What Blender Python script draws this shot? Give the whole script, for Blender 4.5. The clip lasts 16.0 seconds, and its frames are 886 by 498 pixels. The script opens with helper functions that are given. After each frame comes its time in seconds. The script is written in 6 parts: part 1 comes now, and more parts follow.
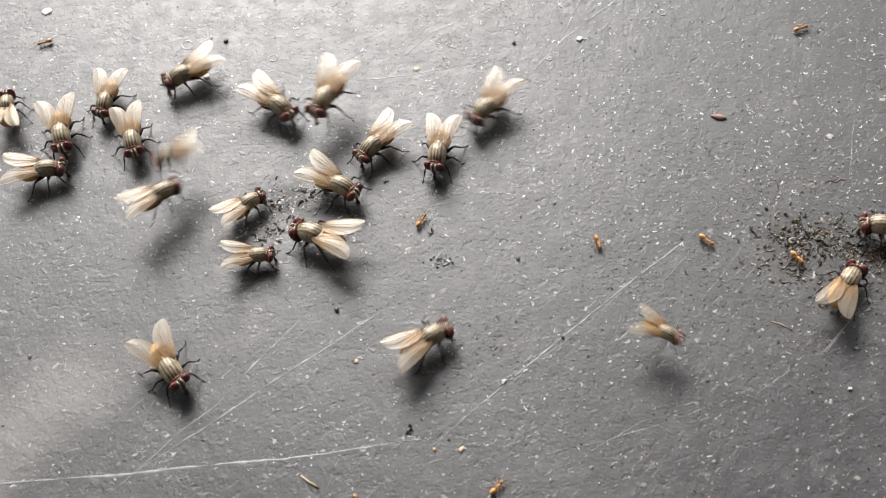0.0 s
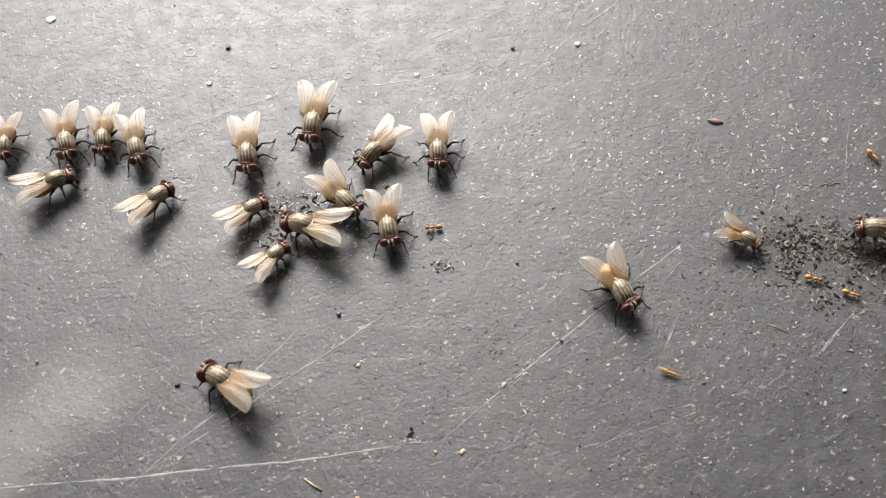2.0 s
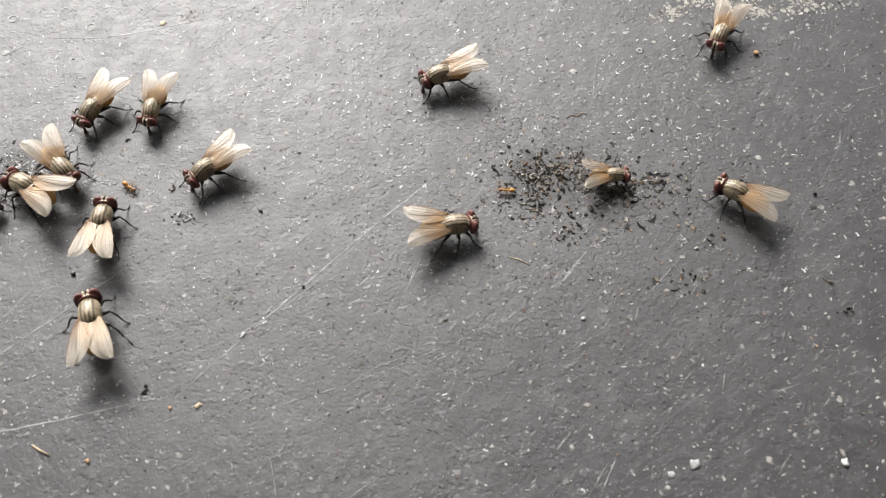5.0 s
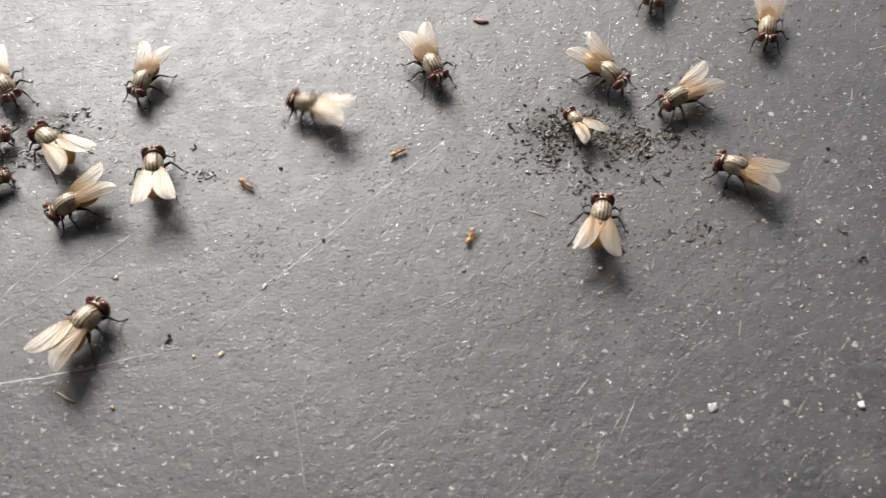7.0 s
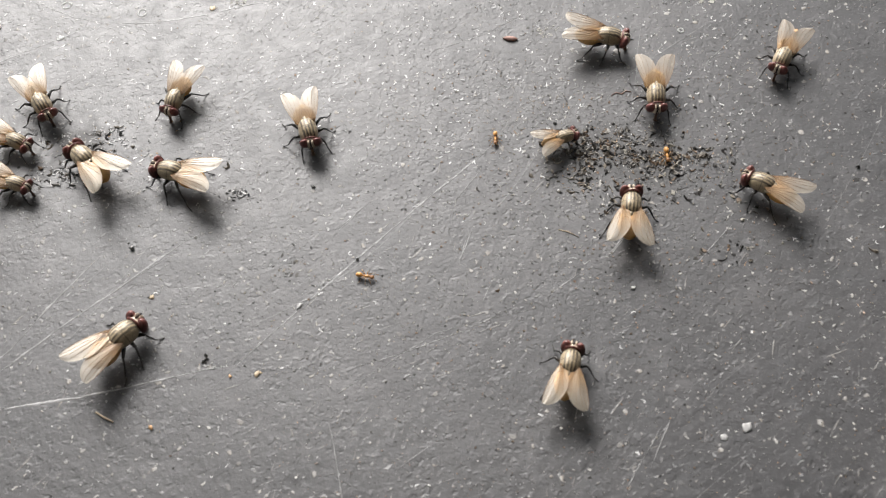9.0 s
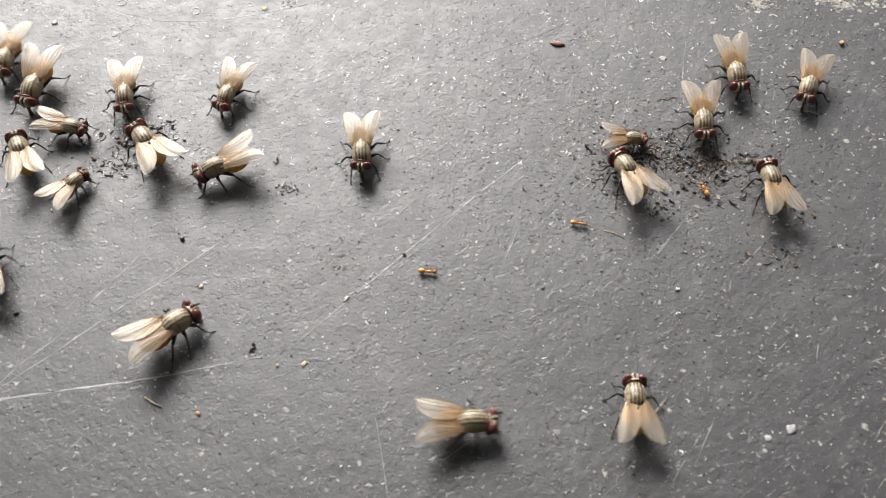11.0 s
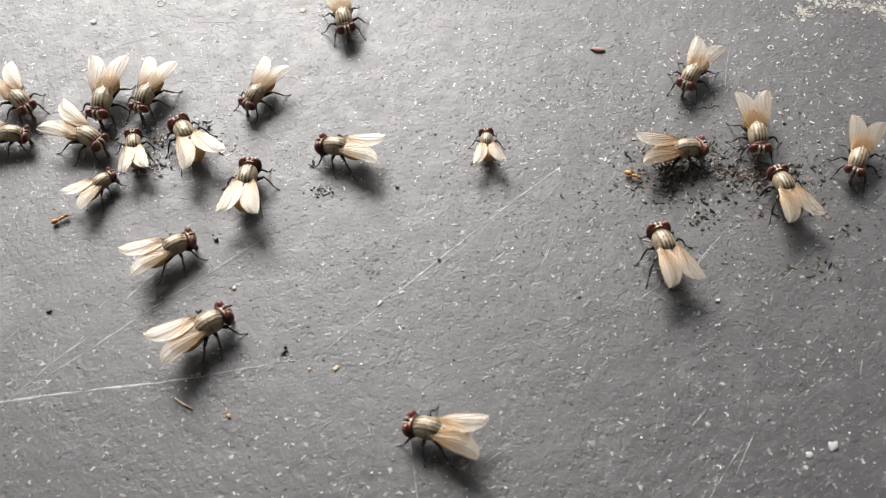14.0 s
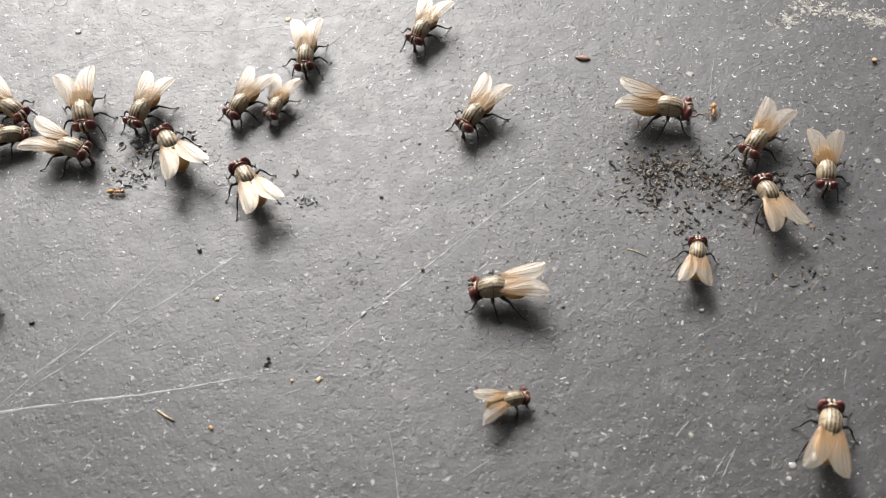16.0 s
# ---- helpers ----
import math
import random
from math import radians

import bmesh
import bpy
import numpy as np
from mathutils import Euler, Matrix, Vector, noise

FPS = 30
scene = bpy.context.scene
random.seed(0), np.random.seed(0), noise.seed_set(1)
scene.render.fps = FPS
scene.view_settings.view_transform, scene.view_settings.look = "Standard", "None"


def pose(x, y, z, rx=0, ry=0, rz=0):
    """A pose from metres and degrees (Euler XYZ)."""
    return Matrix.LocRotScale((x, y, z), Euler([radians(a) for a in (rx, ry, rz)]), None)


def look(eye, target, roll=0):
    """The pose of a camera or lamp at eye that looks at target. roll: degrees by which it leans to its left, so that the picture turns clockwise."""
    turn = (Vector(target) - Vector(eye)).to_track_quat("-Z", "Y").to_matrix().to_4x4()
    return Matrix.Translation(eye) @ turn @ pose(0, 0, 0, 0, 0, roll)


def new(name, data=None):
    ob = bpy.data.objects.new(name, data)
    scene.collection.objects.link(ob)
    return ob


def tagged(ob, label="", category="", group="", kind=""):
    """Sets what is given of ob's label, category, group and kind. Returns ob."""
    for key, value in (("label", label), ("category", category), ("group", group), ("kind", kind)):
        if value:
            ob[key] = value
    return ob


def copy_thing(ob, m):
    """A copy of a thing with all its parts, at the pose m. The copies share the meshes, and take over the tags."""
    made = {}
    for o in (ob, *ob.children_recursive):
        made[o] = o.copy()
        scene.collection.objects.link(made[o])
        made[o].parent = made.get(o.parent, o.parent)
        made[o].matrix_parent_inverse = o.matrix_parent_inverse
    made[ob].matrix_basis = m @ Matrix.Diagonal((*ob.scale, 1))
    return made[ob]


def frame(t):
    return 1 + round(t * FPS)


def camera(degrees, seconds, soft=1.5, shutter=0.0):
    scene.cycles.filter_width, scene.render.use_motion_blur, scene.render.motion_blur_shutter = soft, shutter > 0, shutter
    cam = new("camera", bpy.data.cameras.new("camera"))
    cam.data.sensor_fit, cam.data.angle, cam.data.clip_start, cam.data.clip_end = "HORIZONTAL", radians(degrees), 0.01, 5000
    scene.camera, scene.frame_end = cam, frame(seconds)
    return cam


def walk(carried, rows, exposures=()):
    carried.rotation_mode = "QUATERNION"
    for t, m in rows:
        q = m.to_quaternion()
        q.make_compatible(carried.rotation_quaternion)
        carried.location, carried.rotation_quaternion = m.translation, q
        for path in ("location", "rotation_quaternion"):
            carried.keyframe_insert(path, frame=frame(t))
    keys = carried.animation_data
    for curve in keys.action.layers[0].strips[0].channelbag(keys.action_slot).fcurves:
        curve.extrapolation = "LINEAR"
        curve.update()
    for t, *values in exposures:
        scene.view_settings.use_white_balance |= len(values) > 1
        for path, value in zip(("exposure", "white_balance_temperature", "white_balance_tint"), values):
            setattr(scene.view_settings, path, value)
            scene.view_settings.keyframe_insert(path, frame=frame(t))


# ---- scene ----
# Camera: hand-held close over a dark plastic sheet on which houseflies feed.
cam = camera(45, 16.0, soft=1.15, shutter=0.4)
cam.data.dof.use_dof = True               # the near edge of the sheet is a little soft
cam.data.dof.focus_distance = 0.133
cam.data.dof.aperture_fstop = 54.0
walk(cam, [
    (0, pose(0.00000, 0.00000, 0.10500, 31.477, 3.837, 0.000)),
    (0.5, pose(0.00161, 0.00126, 0.10585, 31.134, 4.164, -0.097)),
    (1, pose(0.00124, 0.00111, 0.10604, 31.218, 4.013, -0.224)),
    (1.5, pose(0.00127, 0.00158, 0.10705, 31.079, 4.176, -0.173)),
    (2, pose(0.00052, 0.00015, 0.10711, 31.151, 4.148, -0.163)),
    (2.5, pose(0.00031, -0.00086, 0.10666, 31.255, 4.159, -0.155)),
    (3, pose(0.00195, 0.00123, 0.10668, 31.141, 4.183, -0.154)),
    (3.5, pose(0.00772, 0.00081, 0.10314, 30.932, 3.799, -1.877)),
    (4, pose(0.01833, -0.00270, 0.10201, 30.905, 3.151, -3.620)),
    (4.5, pose(0.02049, -0.00380, 0.10128, 30.630, 2.428, -4.750)),
    (4.7, pose(0.01868, -0.00176, 0.10209, 29.354, 1.378, -5.335)),
    (6.8, pose(0.01828, -0.00772, 0.10071, 30.316, 1.923, -5.433)),
    (7, pose(0.01652, -0.00858, 0.10002, 30.324, 1.842, -5.474)),
    (7.5, pose(0.01375, -0.00909, 0.10006, 30.274, 1.844, -5.485)),
    (8, pose(0.01399, -0.00763, 0.10134, 30.032, 2.017, -5.465)),
    (8.1, pose(0.01386, -0.00710, 0.10112, 30.128, 2.079, -5.377)),
    (8.5, pose(0.01361, -0.00660, 0.10199, 30.175, 2.019, -5.505)),
    (10.8, pose(0.01097, -0.00901, 0.10188, 31.258, 2.157, -3.971)),
    (11, pose(0.01012, -0.00961, 0.10159, 31.573, 2.119, -3.691)),
    (11.5, pose(0.00795, -0.00939, 0.10192, 31.687, 2.560, -2.832)),
    (12, pose(0.00512, -0.01069, 0.10174, 32.027, 2.675, -2.288)),
    (12.5, pose(0.00390, -0.01150, 0.10240, 31.924, 2.902, -1.847)),
    (13, pose(0.00402, -0.01112, 0.10180, 32.021, 2.931, -1.769)),
    (13.5, pose(0.00681, -0.01104, 0.10116, 32.001, 3.108, -1.728)),
    (14, pose(0.00948, -0.00919, 0.10003, 32.199, 2.913, -1.924)),
    (14.5, pose(0.01037, -0.00852, 0.10030, 32.223, 2.963, -1.977)),
    (14.8, pose(0.01097, -0.00851, 0.10014, 32.356, 3.269, -1.871)),
    (15, pose(0.01075, -0.00875, 0.10007, 32.245, 3.100, -1.937)),
    (15.5, pose(0.01037, -0.00884, 0.10043, 32.237, 2.917, -2.066)),
    (16, pose(0.01115, -0.00835, 0.10022, 32.287, 2.941, -2.113)),
])

MM = 0.001

# ---------------------------------------------------------------- light
SUN_AZ, SUN_EL = -14.0, 36.5      # degrees from straight ahead (minus: to the left), above the sheet
world = bpy.data.worlds.new("sky")
scene.world = world
world.use_nodes = True
wn = world.node_tree.nodes
sky = wn.new("ShaderNodeTexSky")
sky.sky_type = "NISHITA"
sky.sun_disc = False
sky.sun_elevation = radians(SUN_EL)
sky.sun_rotation = radians(SUN_AZ)
sky.air_density, sky.dust_density, sky.ozone_density = 1.0, 4.0, 0.6
wn["Background"].inputs["Strength"].default_value = 0.145
veil = wn.new("ShaderNodeHueSaturation")      # thin high cloud takes most of the blue out of the sky
veil.inputs["Saturation"].default_value = 0.22
world.node_tree.links.new(sky.outputs["Color"], veil.inputs["Color"])
world.node_tree.links.new(veil.outputs["Color"], wn["Background"].inputs["Color"])

sun_data = bpy.data.lights.new("sun", "SUN")
sun_data.energy, sun_data.angle, sun_data.color = 4.7, radians(30), (1.0, 0.972, 0.950)
sun = new("sun", sun_data)
az, el = radians(SUN_AZ), radians(SUN_EL)
sun_dir = Vector((math.sin(az) * math.cos(el), math.cos(az) * math.cos(el), math.sin(el)))
sun.matrix_world = look(sun_dir * 3, (0, 0, 0))
scene.view_settings.exposure = 0.16


# ---------------------------------------------------------------- materials
class Mat:
    """A node material with short helpers."""

    def __init__(self, name):
        self.m = bpy.data.materials.new(name)
        self.m.use_nodes = True
        self.t = self.m.node_tree
        self.b = self.t.nodes["Principled BSDF"]
        self.out = self.t.nodes["Material Output"]

    def node(self, kind):
        return self.t.nodes.new(kind)

    def link(self, a, b):
        self.t.links.new(a, b)

    def put(self, socket, value):
        if hasattr(value, "is_output"):
            self.link(value, socket)
        else:
            socket.default_value = value

    def coords(self, scale=(1, 1, 1), rot=(0, 0, 0), kind="Object"):
        c = self.node("ShaderNodeTexCoord")
        p = self.node("ShaderNodeMapping")
        p.inputs["Scale"].default_value = scale
        p.inputs["Rotation"].default_value = rot
        self.link(c.outputs[kind], p.inputs["Vector"])
        return p.outputs["Vector"]

    def along(self, angle, stretch):
        """Coordinates drawn out along one direction of the sheet."""
        c = self.node("ShaderNodeTexCoord")
        p = self.node("ShaderNodeMapping")
        p.vector_type = "TEXTURE"
        p.inputs["Rotation"].default_value = (0, 0, angle)
        p.inputs["Scale"].default_value = (stretch, 1.0, 1.0)
        self.link(c.outputs["Object"], p.inputs["Vector"])
        return p.outputs["Vector"]

    def noise(self, vec, scale, detail=3.0, rough=0.55):
        n = self.node("ShaderNodeTexNoise")
        n.inputs["Scale"].default_value, n.inputs["Detail"].default_value, n.inputs["Roughness"].default_value = scale, detail, rough
        self.link(vec, n.inputs["Vector"])
        return n.outputs["Fac"]

    def voronoi(self, vec, scale, feature="F1", rand=1.0):
        n = self.node("ShaderNodeTexVoronoi")
        n.feature = feature
        n.inputs["Scale"].default_value, n.inputs["Randomness"].default_value = scale, rand
        self.link(vec, n.inputs["Vector"])
        return n

    def math(self, op, a, b=0.0, c=None):
        n = self.node("ShaderNodeMath")
        n.operation = op
        self.put(n.inputs[0], a)
        self.put(n.inputs[1], b)
        if c is not None:
            self.put(n.inputs[2], c)
        return n.outputs[0]

    def ramp(self, fac, lo, hi, out_lo=0.0, out_hi=1.0):
        n = self.node("ShaderNodeMapRange")
        n.interpolation_type = "SMOOTHSTEP"
        self.put(n.inputs["Value"], fac)
        for k, v in (("From Min", lo), ("From Max", hi), ("To Min", out_lo), ("To Max", out_hi)):
            n.inputs[k].default_value = v
        return n.outputs["Result"]

    def mix(self, fac, a, b):
        n = self.node("ShaderNodeMix")
        n.data_type = "RGBA"
        self.put(n.inputs["Factor"], fac)
        for s, v in ((n.inputs[6], a), (n.inputs[7], b)):
            self.put(s, v if hasattr(v, "is_output") else (*v, 1.0))
        return n.outputs[2]

    def bump(self, height, strength, distance, normal=None):
        n = self.node("ShaderNodeBump")
        n.inputs["Strength"].default_value, n.inputs["Distance"].default_value = strength, distance
        self.link(height, n.inputs["Height"])
        if normal is not None:
            self.link(normal, n.inputs["Normal"])
        return n.outputs["Normal"]

    def island(self):
        return self.node("ShaderNodeNewGeometry").outputs["Random Per Island"]

    def each(self):
        return self.node("ShaderNodeObjectInfo").outputs["Random"]

    def axis(self, name):
        c = self.node("ShaderNodeTexCoord")
        s = self.node("ShaderNodeSeparateXYZ")
        self.link(c.outputs["Object"], s.inputs[0])
        return s.outputs[name]

    def done(self, color, rough, normal=None, **more):
        self.put(self.b.inputs["Base Color"], color if hasattr(color, "is_output") else (*color, 1.0))
        self.put(self.b.inputs["Roughness"], rough)
        if normal is not None:
            self.link(normal, self.b.inputs["Normal"])
        for k, v in more.items():
            self.put(self.b.inputs[k.replace("_", " ")], v)
        return self.m


def make_sheet():
    m = Mat("scuffed_plastic")
    v = m.coords()
    broad = m.noise(v, 38.0, 4.0, 0.6)
    mid = m.noise(v, 420.0, 5.0, 0.65)
    fine = m.noise(v, 2300.0, 4.0, 0.7)
    # pale flecks of dust and rubbed paint, in two sizes
    warp = m.node("ShaderNodeMix")
    warp.data_type = "VECTOR"
    wn_ = m.node("ShaderNodeTexNoise")
    wn_.inputs["Scale"].default_value = 900.0
    m.link(v, wn_.inputs["Vector"])
    warp.inputs["Factor"].default_value = 0.0012
    m.link(v, warp.inputs[4])
    m.link(wn_.outputs["Color"], warp.inputs[5])
    wv = warp.outputs[1]
    va = m.voronoi(wv, 950.0)
    vb = m.voronoi(wv, 2100.0)
    sep_a, sep_b = m.node("ShaderNodeSeparateColor"), m.node("ShaderNodeSeparateColor")
    m.link(va.outputs["Color"], sep_a.inputs[0])
    m.link(vb.outputs["Color"], sep_b.inputs[0])
    fa = m.math("MULTIPLY", m.ramp(va.outputs["Distance"], 0.34, 0.16), m.math("GREATER_THAN", sep_a.outputs[0], 0.92))
    fb = m.math("MULTIPLY", m.ramp(vb.outputs["Distance"], 0.42, 0.24), m.math("GREATER_THAN", sep_b.outputs[0], 0.90))
    ta = m.math("MULTIPLY", fa, m.ramp(sep_a.outputs[1], 0.1, 1.0, 0.05, 0.6))
    tb = m.math("MULTIPLY", fb, m.ramp(sep_b.outputs[1], 0.2, 1.0, 0.05, 0.6))
    # short hairline scuffs lying along two main directions
    lines = None
    for rot, seed in ((0.78, 0.0), (0.25, 3.1), (1.25, 7.7)):
        sv = m.along(rot, 16.0)
        off = m.node("ShaderNodeVectorMath")
        off.operation = "ADD"
        m.link(sv, off.inputs[0])
        off.inputs[1].default_value = (seed, seed * 2, 0)
        n = m.noise(off.outputs[0], 3000.0, 2.0, 0.5)
        one = m.math("MULTIPLY", m.ramp(n, 0.69, 0.76), m.ramp(m.noise(v, 160.0 + 40 * seed, 2.0), 0.45, 0.62))
        lines = one if lines is None else m.math("MAXIMUM", lines, one)
    pale = m.math("MAXIMUM", m.math("MAXIMUM", ta, tb), m.math("MULTIPLY", lines, 0.35))
    clean = m.mix(m.ramp(broad, 0.3, 0.7), (0.0165, 0.0155, 0.017), (0.032, 0.030, 0.031))
    smudge = m.noise(v, 150.0, 5.0, 0.7)
    clean = m.mix(m.math("MULTIPLY", m.ramp(smudge, 0.52, 0.72), 0.7), clean, (0.076, 0.072, 0.073))
    clean = m.mix(m.math("MULTIPLY", m.ramp(smudge, 0.46, 0.30), 0.7), clean, (0.013, 0.013, 0.014))
    clean = m.mix(m.math("MULTIPLY", m.ramp(mid, 0.48, 0.72), 0.6), clean, (0.053, 0.053, 0.056))
    clean = m.mix(m.math("MULTIPLY", m.ramp(fine, 0.56, 0.70), 0.3), clean, (0.16, 0.158, 0.155))
    clean = m.mix(m.math("MULTIPLY", m.ramp(fine, 0.44, 0.30), 0.3), clean, (0.012, 0.012, 0.013))
    # nicks: small crisp scabs and pits all over
    nick_v = m.along(0.6, 2.2)
    nick = m.noise(nick_v, 2000.0, 2.0, 0.5)
    scab = m.math("MULTIPLY", m.ramp(nick, 0.655, 0.68), m.ramp(m.noise(v, 300.0, 3.0), 0.44, 0.60, 0.1, 1.0))
    pit = m.math("MULTIPLY", m.ramp(nick, 0.335, 0.31), m.ramp(m.noise(v, 240.0, 3.0), 0.44, 0.60, 0.1, 1.0))
    clean = m.mix(m.math("MULTIPLY", scab, 0.7), clean, (0.26, 0.255, 0.25))
    clean = m.mix(m.math("MULTIPLY", pit, 0.6), clean, (0.012, 0.012, 0.012))
    # shallow pits and blisters
    dimple = m.noise(v, 1050.0, 2.0, 0.5)
    hollow = m.math("MULTIPLY", m.ramp(dimple, 0.43, 0.29), m.ramp(m.noise(v, 190.0, 3.0), 0.36, 0.56, 0.15, 1.0))
    blister = m.math("MULTIPLY", m.ramp(dimple, 0.57, 0.70), m.ramp(m.noise(v, 170.0, 3.0), 0.40, 0.60, 0.1, 1.0))
    clean = m.mix(m.math("MULTIPLY", hollow, 0.35), clean, (0.012, 0.012, 0.013))
    clean = m.mix(m.math("MULTIPLY", blister, 0.35), clean, (0.12, 0.119, 0.12))
    # dark dried film where the food was smeared, with the flies' shade painted in
    film_and_shade = None
    for fx, fy, fr in ((36.3, 63.8, 6.0), (40.1, 61.5, 6.0), (32.2, 64.1, 5.0), (-26.2, 72.3, 4.5)):
        d = m.node("ShaderNodeVectorMath")
        d.operation = "DISTANCE"
        m.link(v, d.inputs[0])
        d.inputs[1].default_value = (fx * MM, fy * MM, 0)
        one = m.ramp(m.math("ADD", d.outputs["Value"], m.math("MULTIPLY", m.math("SUBTRACT", m.noise(v, 260.0, 4.0, 0.65), 0.5), 0.010)), fr * MM, fr * 0.35 * MM)
        film_and_shade = one if film_and_shade is None else m.math("MAXIMUM", film_and_shade, one)
    clean = m.mix(m.math("MULTIPLY", film_and_shade, 0.55), clean, (0.018, 0.016, 0.014))
    color = m.mix(pale, clean, m.mix(sep_b.outputs[2], (0.62, 0.60, 0.56), (0.42, 0.37, 0.31)))
    # a broad pale band with one clear edge
    band_pos = m.node("ShaderNodeSeparateXYZ")
    sc = m.node("ShaderNodeTexCoord")
    sm = m.node("ShaderNodeMapping")
    sm.vector_type = "TEXTURE"
    sm.inputs["Location"].default_value = (-0.0494, 0.0401, 0)
    sm.inputs["Rotation"].default_value = (0, 0, 0.824)
    m.link(sc.outputs["Object"], sm.inputs["Vector"])
    m.link(sm.outputs["Vector"], band_pos.inputs[0])
    wob = m.math("MULTIPLY", m.math("SUBTRACT", m.noise(v, 130.0, 4.0, 0.65), 0.5), 0.004)
    across = m.math("ADD", band_pos.outputs["Y"], wob)
    band = m.math("MULTIPLY", m.ramp(across, -0.0030, 0.0040), m.ramp(across, 0.0140, 0.0050))
    band = m.math("MULTIPLY", band, m.math("MULTIPLY", m.ramp(band_pos.outputs["X"], 0.016, 0.006), m.ramp(mid, 0.2, 0.6, 0.5, 1.0)))
    color = m.mix(m.math("MULTIPLY", band, 0.42), color, (0.30, 0.285, 0.27))
    rough = m.math("ADD", m.ramp(mid, 0.3, 0.7, 0.49, 0.58), m.math("ADD", m.math("MULTIPLY", film_and_shade, 0.12), m.math("MULTIPLY", pale, 0.25)))
    grain = m.noise(v, 5200.0, 3.0, 0.6)
    peel = m.noise(v, 850.0, 3.0, 0.6)
    height = m.math("ADD", m.math("ADD", m.math("MULTIPLY", mid, 0.36), m.math("MULTIPLY", peel, 0.24)), m.math("ADD", m.math("MULTIPLY", fine, 0.16), m.math("MULTIPLY", grain, 0.05)))
    height = m.math("ADD", height, m.math("ADD", m.math("MULTIPLY", pale, 0.35), m.math("SUBTRACT", m.math("MULTIPLY", scab, 0.40), m.math("MULTIPLY", pit, 0.30))))
    height = m.math("ADD", height, m.math("MULTIPLY", m.math("SUBTRACT", blister, hollow), 0.15))
    normal = m.bump(height, 1.0, 0.00016)
    return m.done(color, rough, normal, Specular_IOR_Level=1.0)


def plain(name, a, b, rough=0.6, scale=1800.0, strength=0.4, **more):
    """Two tones broken up by grain, shifted from piece to piece."""
    m = Mat(name)
    v = m.coords()
    n = m.noise(v, scale, 4.0, 0.6)
    n2 = m.noise(v, scale * 0.22, 2.0)
    fac = m.math("ADD", m.math("MULTIPLY", m.ramp(n, 0.3, 0.7), 0.6), m.math("MULTIPLY", m.ramp(n2, 0.35, 0.65), 0.4))
    return m.done(m.mix(fac, a, b), m.math("ADD", m.math("MULTIPLY", n, 0.2), rough - 0.1), m.bump(n, strength, 0.00008), **more)


def make_thorax():
    m = Mat("striped_thorax")
    y, x = m.axis("Y"), m.axis("X")
    v = m.coords()
    coarse = m.noise(v, 1500.0, 3.0)
    ay = m.math("ADD", m.math("MULTIPLY", m.math("ABSOLUTE", y), 1.06), m.math("MULTIPLY", m.math("SUBTRACT", coarse, 0.5), 0.00034))
    d = m.math("ABSOLUTE", m.math("SUBTRACT", ay, 0.00037))
    stripe = m.ramp(m.math("ABSOLUTE", m.math("SUBTRACT", d, 0.00019)), 0.000140, 0.000065)
    stripe = m.math("MULTIPLY", m.math("MULTIPLY", stripe, m.ramp(coarse, 0.25, 0.55, 0.6, 1.0)), m.ramp(m.each(), 0.0, 0.8, 0.85, 1.0))
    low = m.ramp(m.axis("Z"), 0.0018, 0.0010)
    n = m.noise(v, 5200.0, 4.0, 0.7)
    pale = m.mix(m.each(), (0.54, 0.43, 0.275), (0.41, 0.32, 0.195))
    pale = m.mix(m.ramp(n, 0.35, 0.7), m.mix(0.5, pale, (0.13, 0.105, 0.065)), pale)
    seam = m.ramp(m.math("ABSOLUTE", m.math("SUBTRACT", x, 0.00062)), 0.00008, 0.00002)
    dark = m.math("MAXIMUM", m.math("MULTIPLY", stripe, 0.96), m.math("MULTIPLY", seam, 0.6))
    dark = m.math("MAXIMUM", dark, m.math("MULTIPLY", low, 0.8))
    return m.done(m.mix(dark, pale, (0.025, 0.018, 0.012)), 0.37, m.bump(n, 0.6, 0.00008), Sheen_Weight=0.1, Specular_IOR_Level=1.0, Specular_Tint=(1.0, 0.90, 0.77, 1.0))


def make_abdomen():
    m = Mat("amber_abdomen")
    y, x, z = m.axis("Y"), m.axis("X"), m.axis("Z")
    v = m.coords()
    n = m.noise(v, 1500.0, 4.0, 0.6)
    side = m.mix(m.each(), (0.78, 0.40, 0.11), (0.68, 0.40, 0.15))
    top = m.mix(m.ramp(n, 0.35, 0.65), (0.80, 0.53, 0.24), (0.64, 0.39, 0.16))
    body = m.mix(m.ramp(z, 0.0016, 0.0023), side, top)
    mid = m.ramp(m.math("ABSOLUTE", m.math("ADD", y, m.math("MULTIPLY", m.math("SUBTRACT", n, 0.5), 0.0003))), 0.00024, 0.0001)
    rear = m.ramp(x, -0.0020, -0.0029)
    seg = m.math("PINGPONG", m.math("ADD", x, 0.01), 0.00036)
    line = m.ramp(seg, 0.00006, 0.0)
    dark = m.math("MAXIMUM", m.math("MULTIPLY", mid, 0.22), m.math("MAXIMUM", m.math("MULTIPLY", rear, 0.3), m.math("MULTIPLY", line, 0.4)))
    return m.done(m.mix(dark, body, (0.05, 0.035, 0.02)), 0.42, m.bump(n, 0.4, 0.00006), Specular_IOR_Level=0.3)


